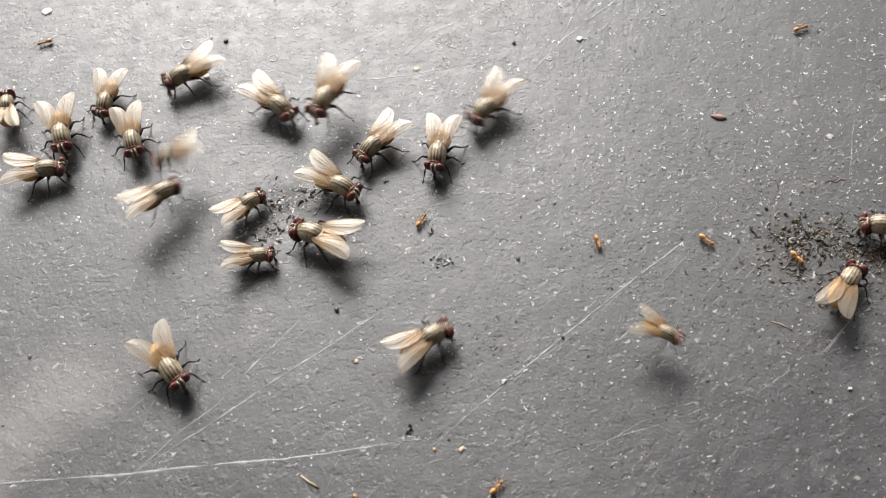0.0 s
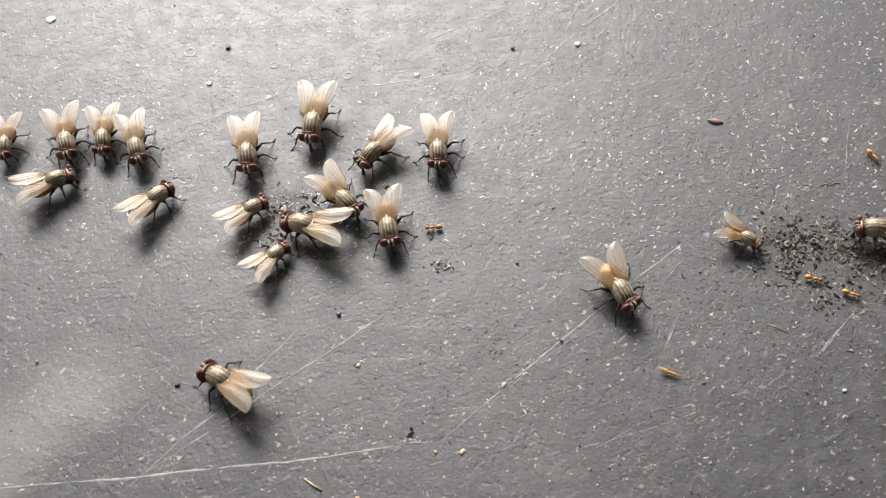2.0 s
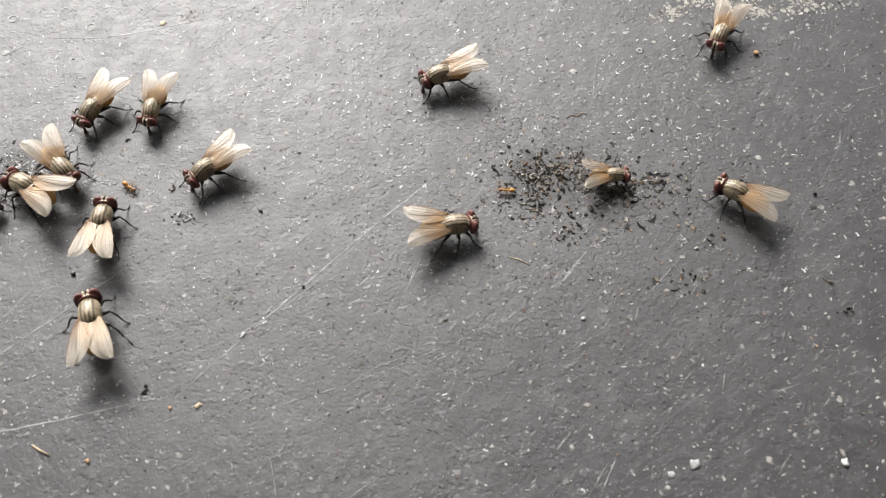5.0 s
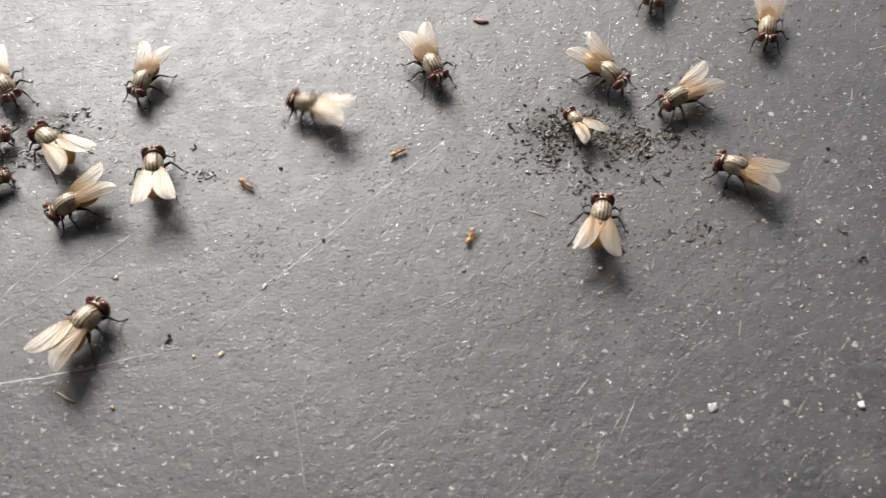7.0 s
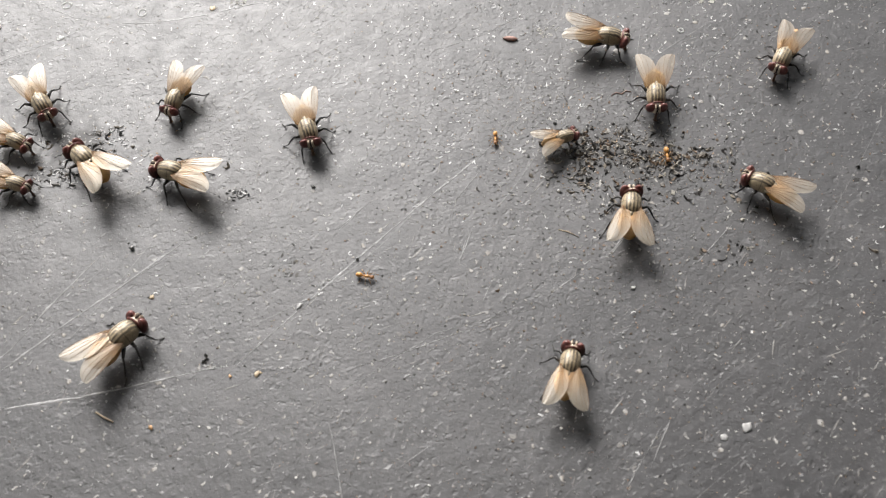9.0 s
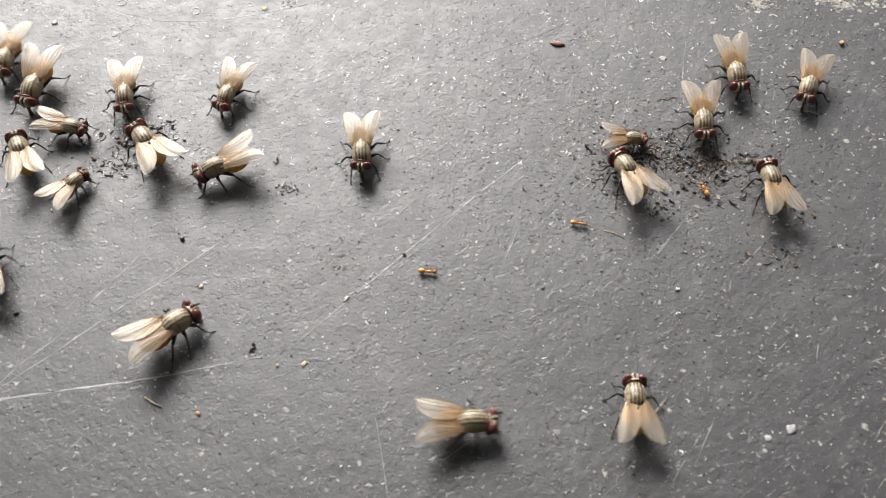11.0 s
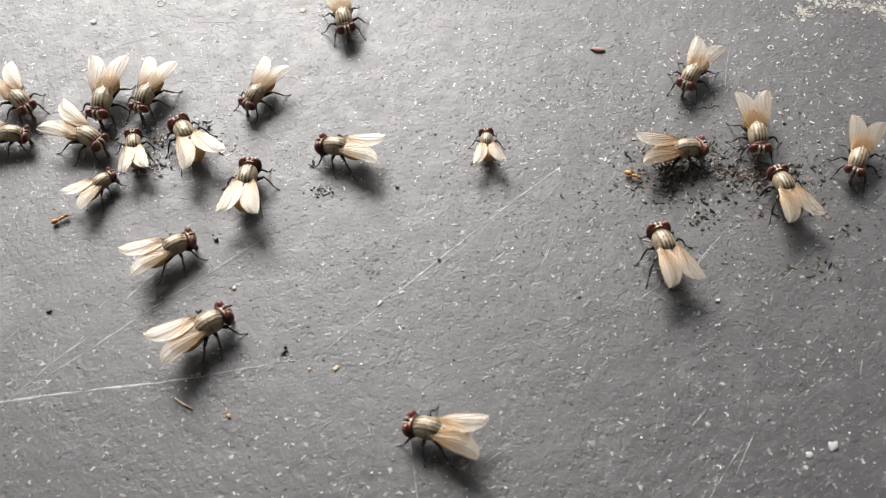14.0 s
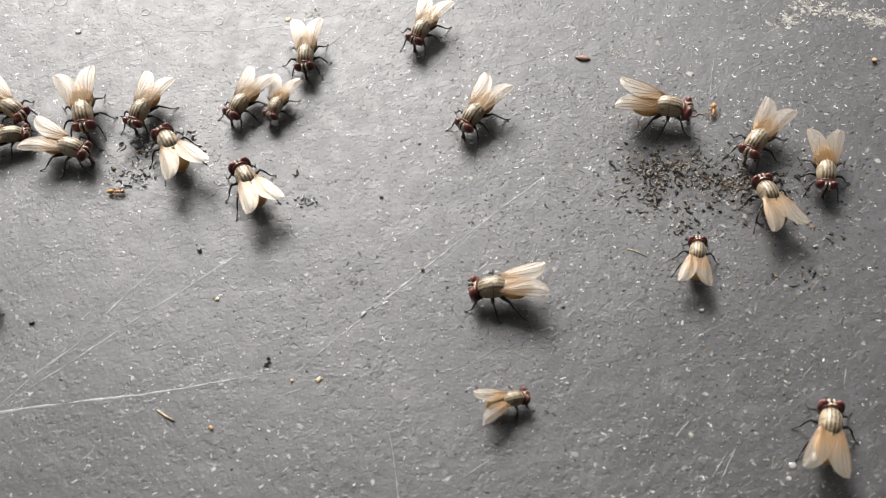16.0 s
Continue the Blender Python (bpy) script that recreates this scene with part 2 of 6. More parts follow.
def make_wing():
    m = Mat("wing_membrane")
    x = m.axis("X")
    v = m.coords()
    n = m.noise(v, 900.0, 3.0)
    base = m.ramp(x, -0.0038, -0.0004)
    tint = m.mix(base, (0.94, 0.82, 0.65), (0.84, 0.46, 0.13))
    relief = m.bump(m.noise(v, 2200.0, 2.0), 0.15, 0.00010)
    m.done(tint, 0.5, relief, Specular_IOR_Level=0.2)
    tl = m.node("ShaderNodeBsdfTranslucent")
    m.link(tint, tl.inputs["Color"])
    tr = m.node("ShaderNodeBsdfTransparent")
    tr.inputs["Color"].default_value = (1.0, 0.96, 0.90, 1)
    body = m.node("ShaderNodeMixShader")
    body.inputs[0].default_value = 0.45
    m.link(m.b.outputs[0], body.inputs[1])
    m.link(tl.outputs[0], body.inputs[2])
    full = m.node("ShaderNodeMixShader")
    m.link(m.math("ADD", m.ramp(base, 0.0, 1.0, 0.26, 0.36), m.math("MULTIPLY", m.math("SUBTRACT", n, 0.5), 0.08)), full.inputs[0])
    m.link(tr.outputs[0], full.inputs[1])
    m.link(body.outputs[0], full.inputs[2])
    gloss = m.node("ShaderNodeBsdfGlossy")
    gloss.inputs["Roughness"].default_value = 0.38
    gloss.inputs["Color"].default_value = (1.0, 0.93, 0.82, 1)
    m.link(relief, gloss.inputs["Normal"])
    fres = m.node("ShaderNodeFresnel")
    fres.inputs["IOR"].default_value = 1.60
    m.link(relief, fres.inputs["Normal"])
    shine = m.node("ShaderNodeMixShader")
    m.link(fres.outputs[0], shine.inputs[0])
    m.link(full.outputs[0], shine.inputs[1])
    m.link(gloss.outputs[0], shine.inputs[2])
    m.link(shine.outputs[0], m.out.inputs["Surface"])
    return m.m


def make_eye():
    m = Mat("compound_eye")
    v = m.coords()
    f = m.voronoi(v, 16000.0).outputs["Distance"]
    n = m.noise(v, 1400.0, 2.0)
    return m.done(m.mix(m.ramp(n, 0.35, 0.65), (0.092, 0.025, 0.021), (0.17, 0.056, 0.046)), 0.34, m.bump(f, 0.25, 0.00003), Coat_Weight=0.2, Coat_Roughness=0.15)


def flakes(name, tones, rough=0.6, spec=0.5):
    """Many loose bits in one mesh: a tone for each bit."""
    m = Mat(name)
    n = m.node("ShaderNodeValToRGB")
    n.color_ramp.interpolation = "CONSTANT"
    e = n.color_ramp.elements
    while len(e) < len(tones):
        e.new(0.5)
    for i, c in enumerate(tones):
        e[i].position, e[i].color = i / len(tones), (*c, 1)
    m.link(m.island(), n.inputs[0])
    g = m.noise(m.coords(), 4000.0, 3.0)
    return m.done(m.mix(m.math("MULTIPLY", m.ramp(g, 0.35, 0.7), 0.4), n.outputs[0], (0.02, 0.018, 0.016)), rough, m.bump(g, 0.4, 0.00005), Specular_IOR_Level=spec)


M_SHEET = make_sheet()
M_THORAX, M_ABDOMEN, M_WING, M_EYE = make_thorax(), make_abdomen(), make_wing(), make_eye()
M_LEG = plain("black_chitin", (0.010, 0.009, 0.008), (0.03, 0.025, 0.02), 0.42, 4000.0)
M_FACE = plain("silvery_face", (0.70, 0.60, 0.47), (0.46, 0.36, 0.26), 0.5, 3500.0)
M_STRIP = plain("dark_frons", (0.03, 0.02, 0.018), (0.06, 0.04, 0.03), 0.55, 4000.0)
M_CALYPTER = plain("pale_scale", (0.70, 0.60, 0.44), (0.56, 0.44, 0.28), 0.5, 3000.0)
M_VEIN = plain("wing_vein", (0.24, 0.135, 0.055), (0.15, 0.08, 0.035), 0.45, 4000.0)
M_PROB = plain("proboscis", (0.20, 0.11, 0.07), (0.10, 0.06, 0.04), 0.45, 3000.0)
M_ANT = plain("amber_chitin", (0.66, 0.34, 0.10), (0.50, 0.23, 0.06), 0.36, 3500.0)
M_ANT_DARK = plain("brown_chitin", (0.24, 0.11, 0.045), (0.34, 0.17, 0.06), 0.4, 3500.0)
M_ANT_LEG = plain("pale_amber_leg", (0.46, 0.27, 0.11), (0.32, 0.17, 0.06), 0.45, 3500.0)
M_SCRATCH = plain("scored_plastic", (0.25, 0.246, 0.243), (0.09, 0.089, 0.088), 0.48, 1500.0, 0.4, Specular_IOR_Level=1.0)
M_HAIR = plain("hairline_scratch", (0.11, 0.109, 0.108), (0.05, 0.05, 0.05), 0.52, 1500.0, 0.6, Specular_IOR_Level=1.0)
M_GROOVE = plain("cut_plastic", (0.012, 0.012, 0.013), (0.03, 0.03, 0.03), 0.54, 2200.0, 0.5, Specular_IOR_Level=1.0)
M_PLASTER = plain("dull_plaster", (0.30, 0.28, 0.26), (0.22, 0.21, 0.20), 0.85, 30.0)
M_WHITE = plain("white_chip", (0.80, 0.79, 0.75), (0.62, 0.60, 0.56), 0.6, 2500.0)
M_RING = plain("dried_ring", (0.55, 0.55, 0.53), (0.30, 0.30, 0.29), 0.5, 2500.0)
M_PALE = plain("greyish_paint", (0.42, 0.41, 0.40), (0.22, 0.22, 0.215), 0.6, 1800.0)
M_RED = plain("red_brown_husk", (0.26, 0.13, 0.10), (0.46, 0.30, 0.25), 0.6, 2200.0)
M_TAN = plain("tan_crumb", (0.56, 0.35, 0.19), (0.40, 0.22, 0.10), 0.7, 2200.0, 0.8)
M_STRAW = plain("dry_straw", (0.66, 0.52, 0.36), (0.50, 0.38, 0.25), 0.6, 3000.0)
M_BLACK = plain("black_seed", (0.012, 0.011, 0.010), (0.04, 0.035, 0.03), 0.4, 2500.0)
M_GREY = plain("grey_bead", (0.10, 0.10, 0.10), (0.20, 0.20, 0.19), 0.35, 2500.0)
M_BITS = flakes("dark_bits", [(0.010, 0.009, 0.008), (0.035, 0.028, 0.021), (0.018, 0.016, 0.014), (0.10, 0.082, 0.06), (0.06, 0.055, 0.048), (0.14, 0.13, 0.115), (0.26, 0.24, 0.20), (0.13, 0.085, 0.05), (0.03, 0.026, 0.023), (0.20, 0.17, 0.13)])
M_DUST = flakes("pale_dust", [(0.46, 0.44, 0.41), (0.30, 0.285, 0.26), (0.22, 0.21, 0.195), (0.36, 0.29, 0.22), (0.16, 0.155, 0.15), (0.36, 0.23, 0.13), (0.58, 0.56, 0.54), (0.06, 0.055, 0.05)], 0.7)
M_SPECK = flakes("mixed_specks", [(0.40, 0.385, 0.36), (0.16, 0.155, 0.15), (0.25, 0.23, 0.205), (0.32, 0.21, 0.14), (0.10, 0.096, 0.092), (0.54, 0.52, 0.49), (0.24, 0.16, 0.11), (0.03, 0.028, 0.026)], 0.6)
M_SHRED = flakes("pale_curls", [(0.50, 0.495, 0.49), (0.28, 0.28, 0.28), (0.66, 0.65, 0.64), (0.20, 0.20, 0.20), (0.38, 0.375, 0.37), (0.22, 0.22, 0.22)], 0.46, 1.0)
M_PAINT = flakes("old_paint", [(0.42, 0.40, 0.36), (0.32, 0.30, 0.265), (0.52, 0.50, 0.45), (0.20, 0.19, 0.17)], 0.6)


# ---------------------------------------------------------------- mesh helpers
def part(name, bm, material, parent=None, label=""):
    me = bpy.data.meshes.new(name)
    bm.to_mesh(me)
    bm.free()
    for p in me.polygons:
        p.use_smooth = True
    me.materials.append(material)
    ob = new(name, me)
    if parent is not None:
        ob.parent = parent
    return tagged(ob, label) if label else ob


def ball(bm, centre, radii, seg=18, rings=12, tilt=0.0, squash=None):
    """An ellipsoid in mm, tilted about y; squash(v) reshapes its unit points."""
    made = bmesh.ops.create_uvsphere(bm, u_segments=seg, v_segments=rings, radius=1.0)["verts"]
    turn = Matrix.Rotation(radians(tilt), 3, "Y")
    for q in made:
        c = q.co.copy()
        if squash:
            c = squash(c)
        c = turn @ Vector((c.x * radii[0], c.y * radii[1], c.z * radii[2]))
        q.co = (c + Vector(centre)) * MM
    return made


def tube(bm, points, radii, sides=6):
    """A tapered tube through points in mm."""
    pts = [Vector(p) for p in points]
    rings = []
    for i, p in enumerate(pts):
        d = (pts[min(i + 1, len(pts) - 1)] - pts[max(i - 1, 0)]).normalized()
        a = d.orthogonal().normalized()
        b = d.cross(a)
        rings.append([bm.verts.new((p + (a * math.cos(k * math.tau / sides) + b * math.sin(k * math.tau / sides)) * radii[i]) * MM) for k in range(sides)])
    for r0, r1 in zip(rings, rings[1:]):
        for k in range(sides):
            bm.faces.new((r0[k], r0[(k + 1) % sides], r1[(k + 1) % sides], r1[k]))
    bm.faces.new(rings[0][::-1])
    bm.faces.new(rings[-1])


def wing_edge(u):
    """Costal and trailing edge of a wing (mm) at u from hinge to tip."""
    if not 0 < u < 1:
        return 0.0, 0.0
    full = math.sqrt(max(0.0, 1 - abs((u - 0.55) / (0.55 if u < 0.55 else 0.45)) ** 2.15))
    return 0.34 * full + 0.10 * math.sin(math.pi * u), -1.50 * full * (0.55 + 0.45 * min(1.0, u / 0.45))


WING_LEN = 5.05


def wing_z(u, w):
    return 0.16 * math.sin(u * 2.6) - 0.12 * w * w + 0.02 * math.sin(9 * w + 3 * u)


def wing_mesh(side):
    bm = bmesh.new()
    nu, nw = 16, 8
    grid = []
    for i in range(nu + 1):
        u = 0.012 + 0.976 * i / nu
        hi, lo = wing_edge(u)
        row = []
        for j in range(nw + 1):
            w = j / nw
            y = lo + (hi - lo) * w
            row.append(bm.verts.new(Vector((-u * WING_LEN, side * y, wing_z(u, w - 0.6))) * MM))
        grid.append(row)
    for i in range(nu):
        for j in range(nw):
            f = (grid[i][j], grid[i + 1][j], grid[i + 1][j + 1], grid[i][j + 1])
            bm.faces.new(f if side < 0 else f[::-1])
    return bm


VEINS = ((0.02, 0.97, 1.0, 1.0), (0.03, 0.80, 0.90, 0.98), (0.04, 0.96, 0.80, 0.80), (0.05, 0.97, 0.72, 0.52), (0.06, 0.86, 0.62, 0.24), (0.08, 0.66, 0.5, 0.06), (0.1, 0.45, 0.36, 0.02))


def vein_mesh(side, start, end, w0, w1):
    bm = bmesh.new()
    pts, rad = [], []
    for k in range(9):
        u = start + (end - start) * k / 8
        w = w0 + (w1 - w0) * (k / 8) ** 1.6
        hi, lo = wing_edge(min(0.985, max(0.015, u)))
        pts.append((-u * WING_LEN, side * (lo + (hi - lo) * w), wing_z(u, w - 0.6) + 0.008))
        rad.append(0.032 - 0.018 * k / 8)
    tube(bm, pts, rad, 4)
    return bm


LEGS = (
    ((1.35, 0.42, 1.15), (1.95, 1.15, 1.55), (2.45, 1.55, 0.42), (2.75, 1.68, 0.14), (3.15, 1.8, 0.04)),
    ((0.75, 0.55, 1.10), (0.85, 1.65, 1.70), (0.62, 2.35, 0.50), (0.55, 2.62, 0.16), (0.4, 3.0, 0.04)),
    ((0.15, 0.50, 1.15), (-0.95, 1.45, 1.65), (-1.85, 2.0, 0.52), (-2.15, 2.2, 0.16), (-2.7, 2.45, 0.04)),
)


def leg_mesh(k, side, shift):
    bm = bmesh.new()
    p = [Vector((x, side * y, z)) for x, y, z in LEGS[k]]
    for i in (2, 3, 4):
        p[i] = p[i] + Vector((shift * (0.5 if i == 2 else 1.0), 0, 0))
    p[1] = p[1] + Vector((shift * 0.3, 0, 0))
    femur = [p[0], p[0].lerp(p[1], 0.5) + Vector((0, 0, 0.1)), p[1]]
    tube(bm, femur, [0.15, 0.20, 0.13], 7)
    tube(bm, [p[1] + Vector((0, 0, 0.02)), p[1].lerp(p[2], 0.5) + Vector((0, side * 0.06, 0.03)), p[2]], [0.10, 0.095, 0.075], 6)
    tube(bm, [p[2], p[3], p[3].lerp(p[4], 0.5), p[4]], [0.07, 0.06, 0.055, 0.06], 5)
    for s in (-1, 1):      # claws
        tube(bm, [p[4], p[4] + Vector((0.1, 0.05 * s, -0.01))], [0.025, 0.008], 4)
    for j in range(5):     # spines on the tibia
        q = p[1].lerp(p[2], 0.2 + 0.16 * j)
        tube(bm, [q, q + Vector((0.10, side * 0.12, -0.12))], [0.014, 0.004], 3)
    return bm


def bristle_mesh(seed):
    rnd = random.Random(seed)
    bm = bmesh.new()
    for _ in range(46):
        a, b = rnd.uniform(0.1, 1.25), rnd.uniform(-math.pi, math.pi)
        n = Vector((math.sin(a) * math.cos(b), math.sin(a) * math.sin(b), math.cos(a)))
        q = Vector((0.75 + n.x * 1.2, n.y * 0.96, 1.90 + n.z * 0.95))
        tube(bm, [q, q + (n + Vector((-0.6, 0, 0))) * rnd.uniform(0.2, 0.36)], [0.014, 0.003], 3)
    for _ in range(40):
        a, b = rnd.uniform(0.3, 1.5), rnd.uniform(-math.pi, math.pi)
        n = Vector((math.sin(a) * math.cos(b), math.sin(a) * math.sin(b), math.cos(a)))
        q = Vector((-1.50 + n.x * 1.5, n.y * 1.12, 1.62 + n.z * 0.84))
        tube(bm, [q, q + (n + Vector((-0.9, 0, 0))) * rnd.uniform(0.14, 0.24)], [0.012, 0.003], 3)
    return bm


def build_fly():
    """A housefly: nose along +x, feet on z = 0, origin under the thorax."""
    fly = new("housefly")
    bm = bmesh.new()
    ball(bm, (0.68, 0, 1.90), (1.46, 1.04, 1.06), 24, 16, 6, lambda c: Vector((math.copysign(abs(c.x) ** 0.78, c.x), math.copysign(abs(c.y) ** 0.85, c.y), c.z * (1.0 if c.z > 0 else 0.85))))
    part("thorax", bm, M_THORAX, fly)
    bm = bmesh.new()
    ball(bm, (-0.56, 0, 2.26), (0.44, 0.48, 0.34), 14, 8, 10)
    part("scutellum", bm, M_THORAX, fly)
    bm = bmesh.new()
    ball(bm, (-1.50, 0, 1.62), (1.72, 1.22, 0.88), 22, 14, -3, lambda c: Vector((c.x, c.y * (1 - 0.28 * max(0, -c.x) ** 2), c.z * (1 - 0.22 * max(0, -c.x)))))
    part("abdomen", bm, M_ABDOMEN, fly, "amber-tan abdomen with a dark middle line")
    part("bristles", bristle_mesh(4), M_LEG, fly)
    for side in (1, -1):
        bm = bmesh.new()
        ball(bm, (-0.20, side * 0.78, 2.12), (0.42, 0.30, 0.10), 10, 6, -8)
        part("calypter", bm, M_CALYPTER, fly, "pale scale at the wing base")

    bm = bmesh.new()
    ball(bm, (2.10, 0, 1.72), (0.54, 0.94, 0.86), 18, 12, 0, lambda c: Vector((c.x * (1.15 if c.x > 0 else 0.62), c.y, c.z)))
    for side in (1, -1):     # pale strips along the inner rims of the eyes
        ball(bm, (2.46, side * 0.22, 1.84), (0.50, 0.17, 0.74), 10, 8, 18)
    head = part("head", bm, M_FACE, fly, "silvery tan face")
    bm = bmesh.new()
    ball(bm, (2.00, 0, 1.90), (0.20, 0.96, 0.80), 14, 10, 10)
    part("occiput", bm, M_EYE, head, "dark back of the head")
    for side in (1, -1):
        bm = bmesh.new()
        ball(bm, (2.22, side * 0.66, 1.88), (0.56, 0.56, 0.88), 20, 14, 20, lambda c: Vector((c.x * (1.0 if c.x > 0 else 0.55), c.y, c.z)))
        part("eye", bm, M_EYE, head, "large dark red compound eye")
        bm = bmesh.new()
        tube(bm, [(2.70, side * 0.10, 1.82), (2.88, side * 0.12, 1.56), (2.86, side * 0.13, 1.34)], [0.04, 0.07, 0.04], 5)
        tube(bm, [(2.87, side * 0.12, 1.6), (3.02, side * 0.24, 1.72)], [0.012, 0.004], 3)
        part("antenna", bm, M_STRIP, head)
    bm = bmesh.new()
    ball(bm, (2.44, 0, 1.98), (0.54, 0.12, 0.66), 10, 8, 18)
    part("frons", bm, M_STRIP, head, "dark stripe between the eyes")
    bm = bmesh.new()
    tube(bm, [(2.42, 0, 1.25), (2.54, 0, 0.85), (2.60, 0, 0.45), (2.62, 0, 0.20)], [0.24, 0.17, 0.15, 0.22], 9)
    ball(bm, (2.63, 0, 0.17), (0.27, 0.24, 0.13), 10, 6)
    part("proboscis", bm, M_PROB, head, "brown proboscis lowered to feed")

    for k, shift in enumerate((0.0, 0.1, -0.1)):
        for side in (1, -1):
            part("leg", leg_mesh(k, side, shift * side), M_LEG, fly)
    for side in (1, -1):
        wing = part("wing", wing_mesh(side), M_WING, fly, "clear smoky wing with an amber base")
        for vein in VEINS:
            part("vein", vein_mesh(side, *vein), M_VEIN, wing)
    return fly


def spread_wings(fly, left, right, lift=4.0, roll=9.0):
    """Turn the two wings about their hinges (degrees outwards, and up at the tip)."""
    wings = [c for c in fly.children if c.name.startswith("wing")]
    for wing, side, angle in zip(wings, (1, -1), (left, right)):
        turn = Matrix.Rotation(radians(-side * angle), 4, "Z") @ Matrix.Rotation(radians(lift), 4, "Y") @ Matrix.Rotation(radians(-side * roll), 4, "X")
        wing.matrix_basis = Matrix.Translation(Vector((0.40, side * 0.64, 2.46 + 0.05 * side)) * MM) @ turn


def build_ant():
    ant = new("ant")
    bm = bmesh.new()
    ball(bm, (-0.60, 0, 0.42), (0.42, 0.28, 0.27), 14, 10, -6)
    part("gaster", bm, M_ANT, ant, "glossy amber gaster")
    bm = bmesh.new()
    ball(bm, (-0.12, 0, 0.36), (0.10, 0.09, 0.13), 8, 6)
    ball(bm, (0.22, 0, 0.42), (0.36, 0.15, 0.16), 12, 8, -8)
    part("mesosoma", bm, M_ANT, ant)
    bm = bmesh.new()
    ball(bm, (0.76, 0, 0.42), (0.27, 0.23, 0.19), 12, 8, 12)
    head = part("head", bm, M_ANT_DARK, ant, "brown head")
    for side in (1, -1):
        bm = bmesh.new()
        tube(bm, [(0.95, side * 0.08, 0.48), (1.15, side * 0.32, 0.62), (1.45, side * 0.40, 0.40)], [0.035, 0.03, 0.04], 5)
        part("antenna", bm, M_ANT_LEG, head)
        for x, reach, back in ((0.38, 0.62, 0.42), (0.20, 0.72, 0.0), (0.05, 0.68, -0.55)):
            bm = bmesh.new()
            tube(bm, [(x, side * 0.12, 0.34), (x + back * 0.5, side * reach * 0.6, 0.52), (x + back * 0.9, side * reach, 0.15), (x + back * 1.25, side * (reach + 0.18), 0.02)], [0.05, 0.045, 0.036, 0.024], 5)
            part("leg", bm, M_ANT_LEG, ant)
    return ant


# ---------------------------------------------------------------- the sheet
def axis_steps(lo, hi, step, far):
    inner = list(np.arange(lo, hi + step / 2, step))
    grow, left, right, d = step, [], [], step
    while d < far:
        left.append(lo - d)
        right.append(hi + d)
        grow *= 1.5
        d += grow
    return left[::-1] + inner + right


def sheet_height(x, y):
    """Gentle waves and small dents of the sheet, in mm."""
    p = Vector((x, y, 0))
    return 0.10 * noise.noise(p * 0.05) + 0.022 * noise.noise(p * 0.3 + Vector((7, 3, 0))) + 0.012 * noise.noise(p * 1.1)


def build_sheet():
    xs = axis_steps(-78, 88, 0.6, 900)
    ys = axis_steps(8, 122, 0.6, 900)
    verts = [(x * MM, y * MM, sheet_height(x, y) * MM if -100 < x < 110 and -10 < y < 140 else 0.0) for y in ys for x in xs]
    n = len(xs)
    faces = [(j * n + i, j * n + i + 1, (j + 1) * n + i + 1, (j + 1) * n + i) for j in range(len(ys) - 1) for i in range(n - 1)]
    # turned-down rim all round
    rim = list(range(n)) + [j * n + n - 1 for j in range(1, len(ys))] + [(len(ys) - 1) * n + i for i in range(n - 2, -1, -1)] + [j * n for j in range(len(ys) - 2, 0, -1)]
    base = len(verts)
    verts += [(verts[r][0], verts[r][1], -0.02) for r in rim]
    m = len(rim)
    faces += [(rim[k], base + k, base + (k + 1) % m, rim[(k + 1) % m]) for k in range(m)]
    me = bpy.data.meshes.new("ground")
    me.from_pydata(verts, [], faces)
    for p in me.polygons:
        p.use_smooth = True
    me.materials.append(M_SHEET)
    return tagged(new("ground", me), "dark grey scuffed plastic sheet strewn with dust and crumbs", "plastic sheet", kind="structure")


ground = build_sheet()


def slab(name, lo, hi, label):
    """A plain plastered slab, out of view, added to hold back sky light."""
    bm = bmesh.new()
    bmesh.ops.create_cube(bm, size=1.0)
    for q in bm.verts:
        q.co = Vector([lo[i] + (hi[i] - lo[i]) * (q.co[i] + 0.5) for i in range(3)])
    ob = part(name, bm, M_PLASTER)
    for p in ob.data.polygons:
        p.use_smooth = False
    return tagged(ob, label, "wall" if "wall" in name else "ceiling", kind="structure")


# unseen slabs added to block sky light above, behind and right; front, left open
slab("ceiling", (-1.2, -1.6, 0.95), (1.9, 0.52, 1.01), "plain dull slab added out of view overhead to block sky light")
slab("shade_wall_south", (-1.2, -1.66, -0.75), (1.96, -1.60, 1.01), "plain dull wall added out of view to block sky light")
slab("shade_wall_east", (1.90, -1.60, -0.75), (1.96, 0.52, 0.95), "plain dull wall added out of view to block sky light")


